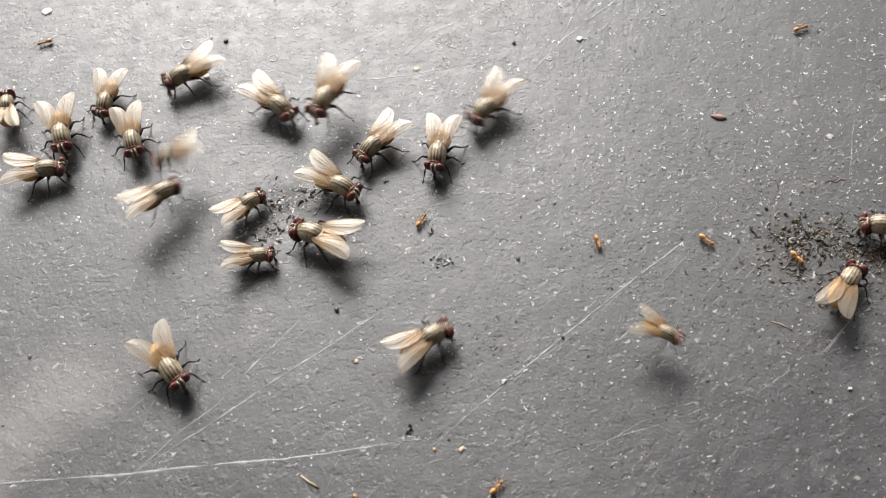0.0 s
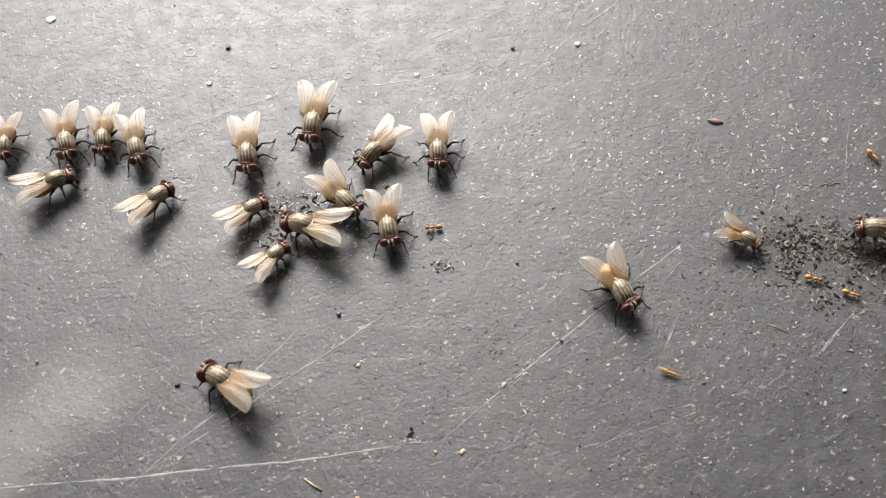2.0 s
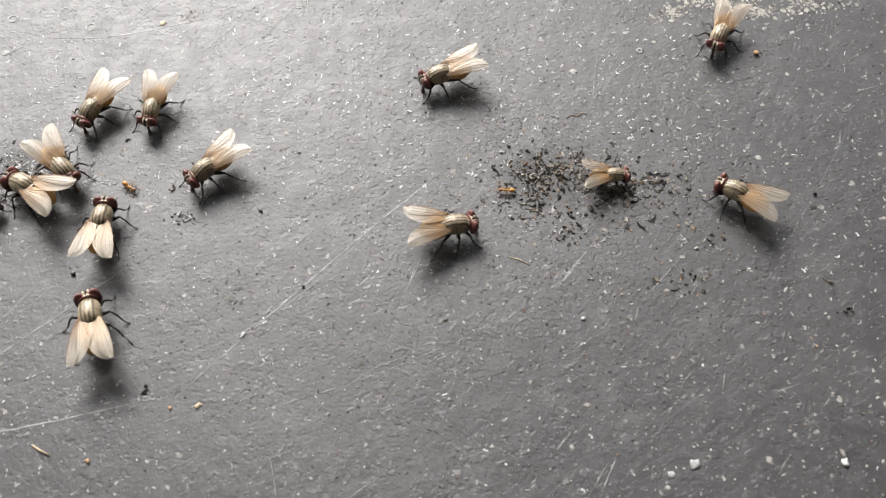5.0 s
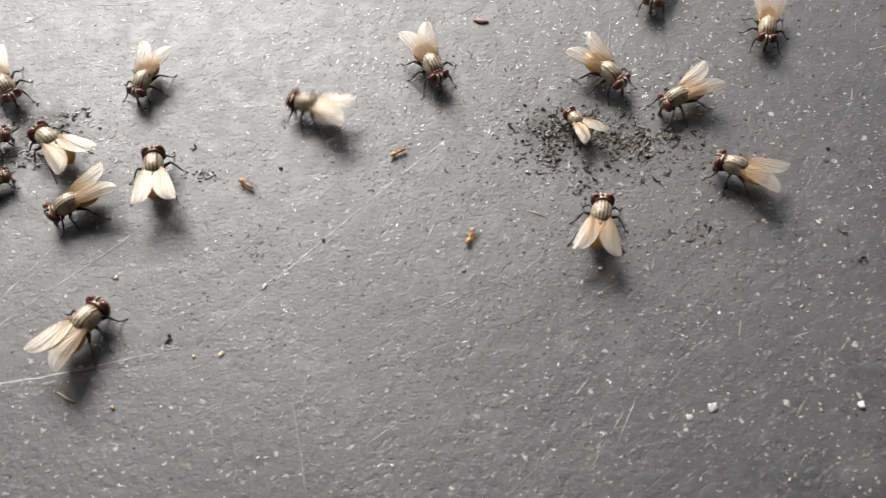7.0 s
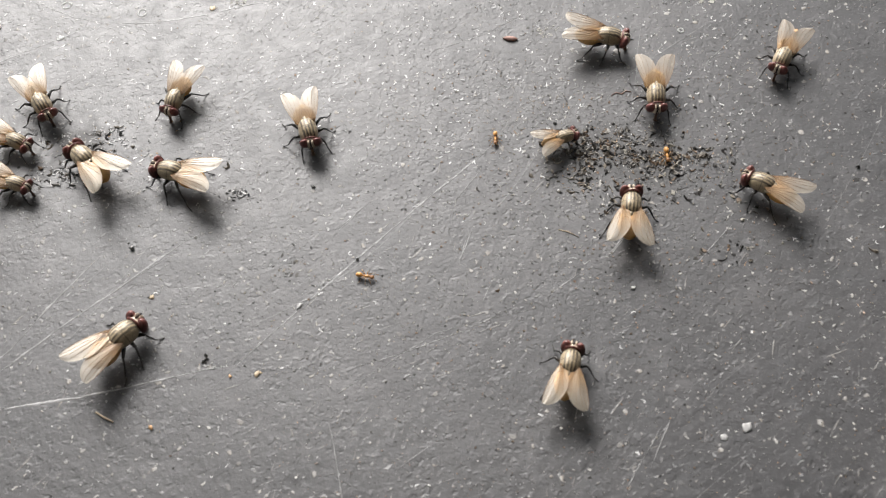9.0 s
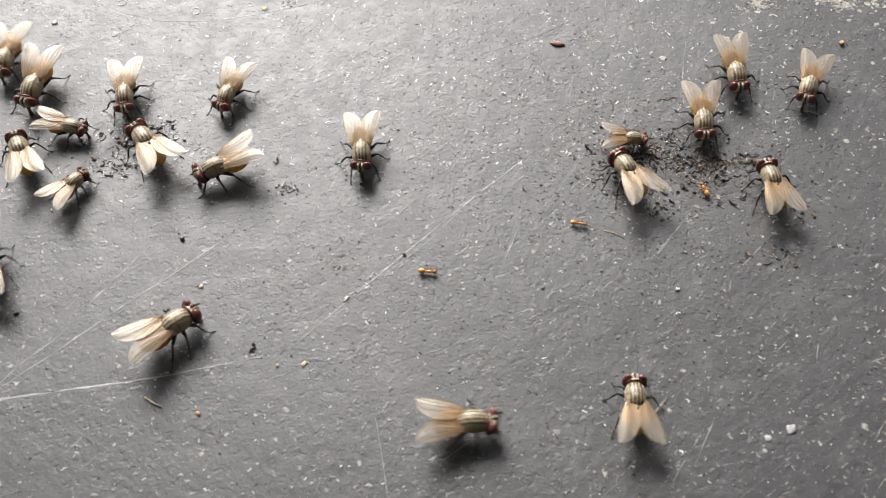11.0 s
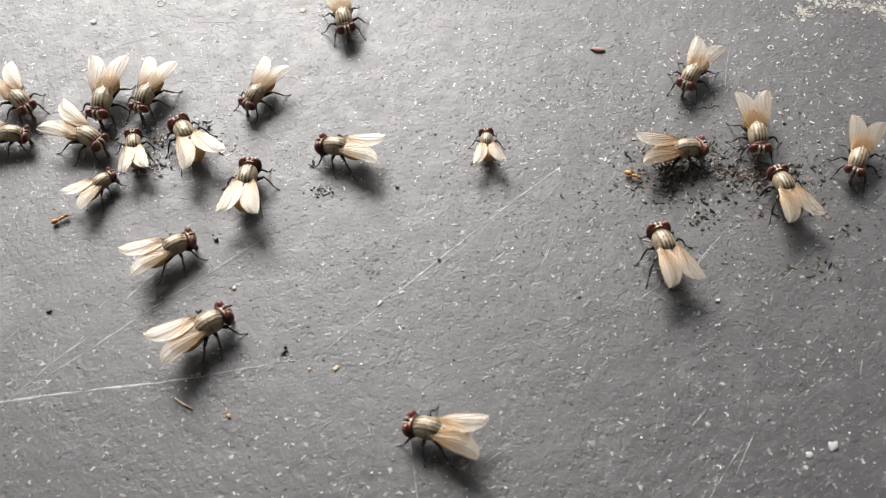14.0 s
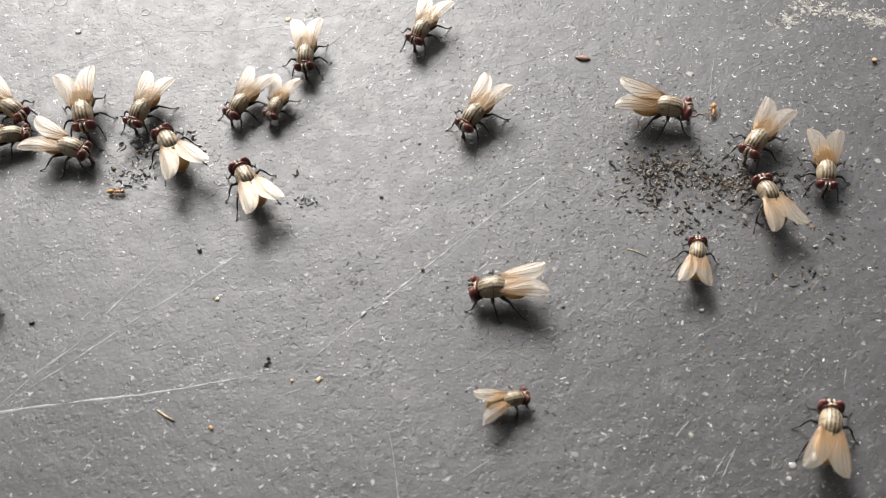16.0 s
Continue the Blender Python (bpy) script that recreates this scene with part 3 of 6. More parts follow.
def scratch(points, width):
    """A scored line: a pale uneven burr, and behind it the dark cut. Points in mm."""
    rnd = random.Random(int(points[0][0] * 31 + points[0][1] * 17))
    pts = []
    for (x0, y0), (x1, y1) in zip(points, points[1:]):
        k = max(2, int(math.hypot(x1 - x0, y1 - y0) / 0.45))
        pts += [(x0 + (x1 - x0) * i / k, y0 + (y1 - y0) * i / k) for i in range(k)]
    pts.append(points[-1])
    total = len(pts) - 1
    burr, cut = bmesh.new(), bmesh.new()
    rows, rows2 = [], []
    drift = 0.0
    for i, (x, y) in enumerate(pts):
        a, b = pts[max(0, i - 1)], pts[min(total, i + 1)]
        d = Vector((b[0] - a[0], b[1] - a[1], 0)).normalized()
        side = Vector((-d.y, d.x, 0)) * (1 if d.x >= 0 else -1)
        fade = min(1.0, 3.5 * min(i, total - i) / max(1, total) + 0.2)
        patchy = 0.32 + 0.85 * max(0.0, 0.5 + 0.9 * noise.noise(Vector((x * 0.5, y * 0.5, width * 9))))
        w = (0.8 if total > 30 else 0.55) * width * fade * patchy * rnd.uniform(0.7, 1.3)
        drift = 0.8 * drift + rnd.uniform(-0.035, 0.035)
        z = sheet_height(x, y)
        c = Vector((x, y, 0)) + side * drift
        rows.append([burr.verts.new((c + side * (w * s) + Vector((0, 0, z + h))) * MM) for s, h in ((-0.55, 0.006), (-0.25, 0.016 + 0.006 * fade), (0.2, 0.018 + 0.010 * fade), (0.45, 0.006))])
        g = width * 0.35 * fade * rnd.uniform(0.3, 1.1)
        rows2.append([cut.verts.new((c + side * (w * 0.45 + g * s) + Vector((0, 0, z + h))) * MM) for s, h in ((0.0, 0.004), (0.5, 0.007), (1.0, 0.002))])
    for bm, rr in ((burr, rows), (cut, rows2)):
        for r0, r1 in zip(rr, rr[1:]):
            for k in range(len(r0) - 1):
                bm.faces.new((r0[k], r0[k + 1], r1[k + 1], r1[k]))
    mark = part("scratch", burr, M_SCRATCH, ground, "pale scored line in the dark plastic")
    part("groove", cut, M_GROOVE, mark, "dark cut beside the scored line")


for line, width in (
    ([(-62.2, 37.1), (-54.8, 37.5), (-47.4, 37.9), (-40.3, 38.2), (-32.9, 38.9), (-23.2, 39.5), (-16.0, 40.4), (-11.0, 41.1), (-8.1, 41.3)], 0.40),
    ([(-41.9, 36.1), (-40.2, 37.5), (-35.5, 42.3), (-31.4, 45.8), (-27.4, 50.9), (-24.2, 54.5), (-22.5, 56.2)], 0.31),
    ([(-40.3, 37.8), (-38.4, 39.1), (-31.8, 43.6), (-26.7, 47.5), (-23.9, 49.4), (-19.9, 52.2), (-13.4, 57.0), (-9.8, 58.6)], 0.26),
    ([(-51.4, 35.9), (-48.8, 38.1), (-44.6, 41.5)], 0.22),
    ([(-36.4, 52.8), (-37.6, 49.3), (-38.7, 45.6), (-39.8, 40.5)], 0.18),
    ([(-40.8, 53.7), (-36.2, 57.1)], 0.16),
    ([(-12.2, 36.1), (-10.0, 38.8), (-7.7, 40.9), (-0.2, 47.5), (6.1, 52.7), (8.9, 55.0), (14.9, 60.0), (18.3, 62.6), (26.5, 69.4)], 0.27),
    ([(17.4, 58.9), (20.9, 62.8)], 0.24),
    ([(17.1, 51.0), (19.1, 55.0)], 0.26),
    ([(33.3, 49.6), (36.1, 52.5)], 0.22),
    ([(5.4, 39.7), (7.8, 40.2), (16.8, 42.6), (22.6, 44.9)], 0.12),
    ([(3.7, 56.5), (7.8, 59.9)], 0.16),
    ([(1.9, 87.6), (8.9, 96.0), (15.8, 102.1), (19.5, 106.0)], 0.26),
    ([(8.8, 96.5), (11.1, 102.4), (12.3, 106.6)], 0.22),
    ([(-42.5, 84.1), (-35.4, 86.9), (-29.8, 89.2), (-26.0, 90.6)], 0.24),
    ([(-34.0, 95.8), (-28.4, 92.6), (-23.8, 90.9), (-17.8, 90.3), (-11.9, 90.8), (-0.8, 92.8)], 0.20),
    ([(-13.4, 93.0), (-8.5, 98.0), (-4.1, 100.0), (0.2, 102.4)], 0.22),
    ([(17.1, 81.2), (23.4, 83.1), (29.6, 86.1)], 0.20),
    ([(2.5, 80.0), (7.3, 82.0)], 0.18),
    ([(-5.4, 86.4), (-0.8, 90.9)], 0.14),
    ([(43.0, 81.7), (40.4, 71.7)], 0.16),
    ([(33.3, 25.7), (36.7, 31.0)], 0.26),
    ([(8.4, 28.1), (12.1, 30.3)], 0.20),
    ([(2.1, 33.8), (2.5, 31.4), (3.0, 26.7), (3.2, 23.9)], 0.28),
    ([(33.2, 49.7), (38.4, 55.1)], 0.26),
    ([(42.5, 47.7), (47.7, 52.3)], 0.26),
    ([(3.0, 36.8), (8.4, 39.7), (13.8, 42.7), (19.2, 43.7), (24.6, 44.3)], 0.10),
    ([(6.7, 58.9), (4.1, 56.5)], 0.20),
    ([(20.6, 48.4), (19.1, 45.7)], 0.14),
    ([(18.8, 55.2), (17.2, 51.3)], 0.20),
    ([(35.3, 29.9), (30.7, 24.0)], 0.22),
    ([(49.2, 74.7), (54.1, 78.8), (56.6, 80.9)], 0.18),
    ([(-21.6, 51.1), (-14.4, 55.7)], 0.14),
    ([(25.4, 45.1), (30.1, 48.2)], 0.14),
):
    scratch(line, width)


def hairlines(count, seed):
    """Fine scratches all over the sheet, most of them in a few common directions."""
    rnd = random.Random(seed)
    verts, faces = [], []
    for _ in range(count):
        x, y = rnd.uniform(-70, 80), rnd.uniform(10, 118)
        a = radians(rnd.choice((38, 38, 30, 46, 20)) + rnd.gauss(0, 7))
        n = int(rnd.choice((4, 6, 9, 14, 22)) * rnd.uniform(0.7, 1.3))
        turn, w, rise = rnd.gauss(0, 0.012), rnd.uniform(0.03, 0.08), rnd.uniform(0.004, 0.007)
        b = len(verts)
        for k in range(n + 1):
            f = min(1.0, 4 * min(k, n - k) / n + 0.15) * rnd.uniform(0.6, 1.2)
            sx, sy, z = -math.sin(a) * w * f, math.cos(a) * w * f, sheet_height(x, y)
            for o, h in ((-1, 0.006), (0, 0.006 + rise * f), (1, 0.006)):
                verts.append(((x + sx * o) * MM, (y + sy * o) * MM, (z + h) * MM))
            a += turn
            x, y = x + math.cos(a), y + math.sin(a)
        for k in range(n):
            for j in range(2):
                q = b + 3 * k + j
                faces.append((q, q + 3, q + 4, q + 1))
    me = bpy.data.meshes.new("hairline_scratches")
    me.from_pydata(verts, [], faces)
    me.materials.append(M_HAIR)
    return tagged(new("hairline_scratches", me), "fine grey hairline scratches all over the plastic sheet", "scratches", kind="stuff")


hairlines(60, 12)


# ---------------------------------------------------------------- loose bits
def pebble(name, x, y, size, material, label, seed, flat=0.6, long=1.0, turn=0.0):
    """A small uneven lump lying on the sheet."""
    if material in (M_BLACK, M_GREY, M_TAN):
        size *= 0.8
    bm = bmesh.new()
    bmesh.ops.create_icosphere(bm, subdivisions=2, radius=1.0)
    o = Vector((seed * 3.7, seed * 1.3, 0))
    for q in bm.verts:
        wild = 0.45 if flat < 0.2 else 1.0
        q.co *= 0.9 + wild * (0.75 * noise.noise(q.co * 1.5 + o) + 0.35 * noise.noise(q.co * 3.7 + o))
        q.co = Vector((q.co.x * size * long, q.co.y * size, q.co.z * size * flat)) * MM
    ob = part(name, bm, material)
    ob.matrix_world = pose(x * MM, y * MM, (sheet_height(x, y) + size * flat * 0.72) * MM, 0, 0, turn)
    return tagged(ob, label, name.replace("_", " "))


def ring(x, y, radius, tubew):
    bm = bmesh.new()
    n, s = 26, 6
    rows = []
    for i in range(n):
        a = i * math.tau / n
        r = radius * (1 + 0.08 * math.sin(2 * a + x) + 0.05 * math.sin(5 * a))
        w = tubew * (1 + 0.4 * math.sin(3 * a + y))
        rows.append([bm.verts.new(Vector(((r + w * math.cos(b)) * math.cos(a), (r + w * math.cos(b)) * math.sin(a), 0.35 * w * math.sin(b))) * MM) for b in (k * math.tau / s for k in range(s))])
    for i in range(n):
        for k in range(s):
            bm.faces.new((rows[i][k], rows[(i + 1) % n][k], rows[(i + 1) % n][(k + 1) % s], rows[i][(k + 1) % s]))
    ob = part("dried_ring", bm, M_RING)
    ob.matrix_world = pose(x * MM, y * MM, (sheet_height(x, y) + 0.02) * MM)
    return tagged(ob, "pale dried droplet ring on the dark sheet", "stain", "dried rings")


for x, y, r in ((-41.2, 97.7, 0.75), (-29.8, 89.2, 0.36), (-29.4, 94.7, 0.55), (-19.5, 92.2, 0.55), (6.6, 92.5, 0.26), (21.7, 99.6, 0.45), (47.8, 80.6, 0.32)):
    ring(x, y, r, 0.11)


def husk(x, y, turn):
    bm = bmesh.new()
    n = 9
    rows = []
    for i in range(n):
        u = i / (n - 1) * 2 - 1
        w = 0.36 * (1 - abs(u) ** 2.2) + 0.04
        rows.append([bm.verts.new(Vector((u * 0.95, w * math.cos(a), 0.08 + 0.28 * math.sin(a) * (1 - u * u * 0.5))) * MM) for a in (k * math.pi / 5 for k in range(6))])
    for r0, r1 in zip(rows, rows[1:]):
        for k in range(5):
            bm.faces.new((r0[k], r0[k + 1], r1[k + 1], r1[k]))
        bm.faces.new((r0[0], r1[0], r1[5], r0[5]))
    ob = part("husk", bm, M_RED)
    ob.matrix_world = pose(x * MM, y * MM, sheet_height(x, y) * MM, 0, 0, turn)
    return tagged(ob, "small red-brown seed husk lying on the sheet", "husk")


husk(26.7, 81.9, -14)


def stick(name, points, radius, material, label):
    bm = bmesh.new()
    pts = [(x, y, sheet_height(x, y) + radius) for x, y in points]
    tube(bm, pts, [radius * (0.6 if i in (0, len(pts) - 1) else 1.0) for i in range(len(pts))], 6)
    return tagged(part(name, bm, material), label, name.replace("_", " "))


stick("straw", [(-21.7, 37.6), (-20.8, 36.9), (-19.8, 36.3)], 0.13, M_STRAW, "short pale piece of dry straw on the sheet")
stick("fibre", [(37.5, 71.6), (38.2, 72.0), (38.8, 71.7), (39.4, 72.1), (40.0, 71.9)], 0.06, M_RED, "thin reddish curled fibre on the sheet")
stick("fibre", [(28.5, 53.8), (29.5, 53.4), (30.6, 52.6)], 0.06, M_STRAW, "thin pale fibre on the sheet")

pebble("paint_chip", 10.7, 95.6, 0.42, M_WHITE, "small white paint chip", 3, 0.3, 1.2, 10)
pebble("paint_chip", -37.9, 92.0, 0.36, M_WHITE, "small white paint chip", 4, 0.35, 1.25, -30)
pebble("paint_chip", -61.9, 105.1, 0.75, M_WHITE, "round white blot of paint", 5, 0.12, 1.1, 0)
pebble("paint_chip", -29.8, 89.2, 0.3, M_RING, "flat pale round blot on a scored line", 33, 0.12, 1.1, 0)
pebble("bead", 2.2, 95.4, 0.30, M_GREY, "small round grey bead on the sheet", 6, 0.8)
pebble("crumb", -36.0, 98.0, 0.40, M_BLACK, "dark crumb on the sheet", 7, 0.6, 1.2, 40)
pebble("crumb", -10.5, 91.8, 0.42, M_STRAW, "flat tan crumb on the sheet", 8, 0.15)
pebble("seed", -36.7, 48.7, 0.27, M_BLACK, "shiny black oval seed", 9, 0.7, 1.6, 20)
pebble("bead", 6.0, 52.6, 0.26, M_GREY, "small round grey bead on a scored line", 10, 0.8)
pebble("crumb", -5.1, 40.1, 0.34, M_STRAW, "flat pale tan crumb on the sheet", 11, 0.3, 1.3, 30)
pebble("crumb", -7.9, 40.1, 0.22, M_TAN, "small amber crumb beside another", 12, 0.7)
pebble("crumb", -16.0, 35.3, 0.30, M_TAN, "small amber crumb on the sheet", 32, 0.7)
pebble("paint_chip", -0.5, 47.5, 0.26, M_PALE, "small pale flake on a scored line", 34, 0.25, 1.7, 40)
pebble("paint_chip", 43.7, 28.8, 0.55, M_PALE, "flat greyish white paint chip", 13, 0.14, 1.15, 35)
pebble("paint_chip", 41.2, 28.1, 0.42, M_PALE, "flat greyish white paint chip", 14, 0.14, 1.1, 10)
pebble("paint_chip", 58.2, 27.5, 0.36, M_WHITE, "small white paint chip", 15, 0.4)
pebble("paint_chip", 35.3, 45.6, 0.25, M_WHITE, "small white paint chip", 16, 0.6)
pebble("crumb", -16.5, 50.4, 0.26, M_STRAW, "tiny pale tan crumb on the sheet", 17, 0.4)
pebble("seed", 63.4, 58.1, 0.28, M_BLACK, "small round black seed", 18, 0.9)
pebble("bead", -19.0, 56.9, 0.34, M_GREY, "small dark grey bead on the sheet", 19, 0.8)
pebble("bead", 1.5, 62.7, 0.28, M_BLACK, "small dark bead on the sheet", 20, 0.6)
pebble("crumb", 61.6, 78.5, 0.40, M_TAN, "brown crumb on the sheet", 21, 0.8)
pebble("bead", -53.4, 52.2, 0.38, M_GREY, "half-sunk grey bead in the sheet", 25, 0.4)


def spot_point(rnd, spots):
    """A random point of spots (x, y, sx, sy, weight) in mm: even over wide spots, in loose clumps over small ones."""
    x0, y0, sx, sy, _w = rnd.choices(spots, [q[4] for q in spots])[0]
    if sx > 30:
        return x0 + rnd.uniform(-sx, sx), y0 + rnd.uniform(-sy, sy)
    if rnd.random() < 0.4:
        return x0 + rnd.gauss(0, sx * 1.5), y0 + rnd.gauss(0, sy * 1.5)
    own = random.Random(int(x0 * 53 + y0 * 97))
    clumps = [(own.gauss(0, sx), own.gauss(0, sy)) for _ in range(9)]
    cx, cy = clumps[min(int(rnd.random() ** 1.6 * 9), 8)]
    return x0 + cx + rnd.gauss(0, sx * 0.3), y0 + cy + rnd.gauss(0, sy * 0.3)


def scatter(name, spots, count, size, material, label, category, seed, flat=0.35, curl=0.25):
    """Many loose angular bits in one mesh; spots are (x, y, sx, sy, weight) in mm."""
    rnd = random.Random(seed)
    verts, faces = [], []
    for _ in range(count):
        x, y = spot_point(rnd, spots)
        r = size * rnd.choice((0.45, 0.6, 0.8, 1.0, 1.35))
        n = rnd.choice((4, 5, 5, 6))
        turn, stretch = rnd.uniform(0, math.tau), rnd.uniform(0.22, 0.8)
        z = sheet_height(x, y)
        tilt, tilt2 = rnd.uniform(-curl, curl), rnd.uniform(-curl, curl)
        b = len(verts)
        for lift, grow in ((-0.03, 1.0), (flat * r, rnd.uniform(0.55, 0.95))):
            for k in range(n):
                a = k * math.tau / n + rnd.uniform(-0.35, 0.35)
                px, py = math.cos(a) * r * grow, math.sin(a) * r * stretch * grow
                qx, qy = px * math.cos(turn) - py * math.sin(turn), px * math.sin(turn) + py * math.cos(turn)
                verts.append(((x + qx) * MM, (y + qy) * MM, (z + max(-0.03, lift + (tilt * qx + tilt2 * qy) * (lift > 0))) * MM))
        faces.append(tuple(b + n + k for k in range(n)))
        faces += [(b + k, b + (k + 1) % n, b + n + (k + 1) % n, b + n + k) for k in range(n)]
    me = bpy.data.meshes.new(name)
    me.from_pydata(verts, [], faces)
    me.materials.append(material)
    return tagged(new(name, me), label, category, kind="stuff")


def shreds(name, spots, count, size, material, label, category, seed, width=0.3, curl=0.3, ridge=0.35):
    """Many small curled strips in one mesh; spots are (x, y, sx, sy, weight) in mm."""
    rnd = random.Random(seed)
    verts, faces = [], []
    for _ in range(count):
        x, y = spot_point(rnd, spots)
        long = size * rnd.choice((0.35, 0.5, 0.7, 0.95, 1.5))
        w = size * width * rnd.uniform(0.5, 1.3)
        turn, bend, rise = rnd.uniform(0, math.tau), rnd.uniform(-3.4, 3.4), rnd.uniform(0.0, curl) * long
        z, b, n = sheet_height(x, y), len(verts), 5
        px = py = 0.0
        for k in range(n):
            u = k / (n - 1)
            a = turn + bend * (u - 0.5)
            ww = w * (0.35 + 0.65 * math.sin(math.pi * (0.12 + 0.76 * u))) * rnd.uniform(0.6, 1.6)
            zz = z + rise * (2 * u - 1) ** 2 + 0.02
            sxn, syn = -math.sin(a), math.cos(a)
            for o, h in ((-0.5, 0.0), (0.0, ridge * ww), (0.5, 0.0)):
                verts.append(((x + px + sxn * ww * o) * MM, (y + py + syn * ww * o) * MM, (zz + h) * MM))
            px += math.cos(a) * long / (n - 1)
            py += math.sin(a) * long / (n - 1)
        for k in range(n - 1):
            for j in range(2):
                q = b + 3 * k + j
                faces.append((q, q + 3, q + 4, q + 1))
    me = bpy.data.meshes.new(name)
    me.from_pydata(verts, [], faces)
    me.materials.append(material)
    return tagged(new(name, me), label, category, kind="stuff")


PLATE_A = [(-26.2, 72.3, 2.4, 1.3, 5), (-28.0, 68.7, 1.8, 1.2, 3), (-22.6, 70.9, 2.4, 1.5, 2), (-13.6, 66.0, 3.0, 1.8, 0.7)]
PLATE_B = [(36.3, 63.8, 3.0, 1.5, 5), (40.1, 61.8, 3.2, 1.7, 5), (32.2, 64.1, 2.2, 1.4, 2.4), (44.6, 59.5, 3.6, 2.2, 1.8), (38.4, 61.0, 5.4, 2.8, 3), (39.7, 55.8, 8.0, 4.0, 2)]
shreds("food_debris", PLATE_A, 60, 0.66, M_BITS, "dark curled shreds of food gnawed by flies", "food debris", 21, 0.5)
shreds("food_debris", PLATE_B, 340, 0.74, M_BITS, "dark scattered shreds of food on the sheet", "food debris", 22, 0.45)
scatter("food_crumbs", PLATE_B, 330, 0.13, M_BITS, "fine dark food crumbs among the shreds", "food debris", 27, 0.5)
scatter("food_flakes", PLATE_B, 220, 0.34, M_BITS, "flat dark food flakes among the shreds", "food debris", 31, 0.16)
scatter("food_lumps", PLATE_B, 60, 0.22, M_BLACK, "black lumps of food among paler shreds", "food debris", 36, 0.45)
shreds("pale_shreds", PLATE_A + PLATE_B + [(27.1, 73.6, 7.0, 4.0, 10)], 640, 0.36, M_DUST, "pale curled shreds lying among dark ones", "shreds", 28, 0.30, 0.12, 0.2)
shreds("pale_shreds", PLATE_A, 190, 0.62, M_SHRED, "pale glinting curls round the gnawed food", "shreds", 40, 0.34, 0.12, 0.2)
shreds("crumbs", [(-10.6, 42.1, 0.22, 0.1, 1)], 7, 0.45, M_BLACK, "dark curled shreds at the end of a scored line", "crumbs", 41, 0.6)
scatter("crumbs", [(-9.9, 41.5, 0.6, 0.15, 1)], 22, 0.18, M_PALE, "small grey flakes of raised plastic", "crumbs", 42, 0.25)
shreds("crumbs", [(-7.4, 62.9, 0.9, 0.25, 1)], 16, 0.5, M_SHRED, "pale crumbs in a short row", "crumbs", 43, 0.5)
shreds("crumbs", [(-8.2, 62.7, 0.5, 0.3, 1)], 7, 0.45, M_BLACK, "dark crumbs beside paler ones", "crumbs", 44, 0.6)
shreds("pale_shreds", [(-10, 84, 62, 20, 4), (27, 74, 31, 10, 1), (5, 62, 70, 50, 3)], 2900, 0.42, M_SHRED, "small pale plastic curls rubbed off the sheet", "shreds", 29, 0.38, 0.05, 0.07)
scatter("crumbs", [(-1.0, 52.1, 1.0, 0.6, 2), (-3.1, 53.3, 2.0, 1.0, 1)], 34, 0.26, M_BITS, "few dark flat crumbs beside a scored line", "crumbs", 23, 0.10, 0.1)
scatter("paint_flakes", [(52.6, 86.3, 1.1, 0.5, 2), (56.5, 87.9, 1.5, 0.6, 3), (61.4, 86.3, 1.8, 0.5, 3), (64.0, 84.5, 1.6, 0.6, 2), (70.4, 85.0, 2.0, 0.8, 2)], 700, 0.32, M_PAINT, "cracked remains of pale old paint", "paint flakes", 24, 0.08, 0.08)
scatter("paint_flakes", [(-6.5, 96.1, 0.6, 0.5, 2), (-6.9, 92.5, 0.6, 0.4, 2), (0.1, 101.2, 1.4, 0.6, 2), (31.2, 82.6, 0.9, 0.5, 2)], 260, 0.17, M_PAINT, "small worn patches of pale paint", "paint flakes", 30, 0.15)
scatter("dust", [(5, 62, 75, 52, 4), (37.4, 60.6, 9, 6, 1.5), (30, 36, 34, 14, 3), (27.1, 73.6, 8, 5, 1)], 4600, 0.08, M_DUST, "pale dust specks and grit on the sheet", "dust", 25, 0.5)
scatter("specks", [(40, 50, 42, 40, 5), (5, 62, 75, 52, 3), (38, 62, 14, 9, 2), (37.4, 60.6, 12, 8, 4)], 2100, 0.16, M_SPECK, "larger grey, tan and white specks stuck to the sheet", "specks", 35, 0.3, 0.5)
scatter("specks", [(48, 52, 42, 46, 5), (20, 40, 40, 30, 2)], 2300, 0.105, M_SPECK, "fine grey and tan specks crowding the dull side", "specks", 37, 0.6, 0.5)
scatter("grit", [(5, 62, 75, 52, 4), (38, 58, 22, 12, 3)], 1700, 0.12, M_BITS, "fine dark grit on the sheet", "grit", 26, 0.5)


# ---------------------------------------------------------------- flies and ants
first_fly = build_fly()
first_ant = build_ant()
FLIES, ANTS = {}, {}


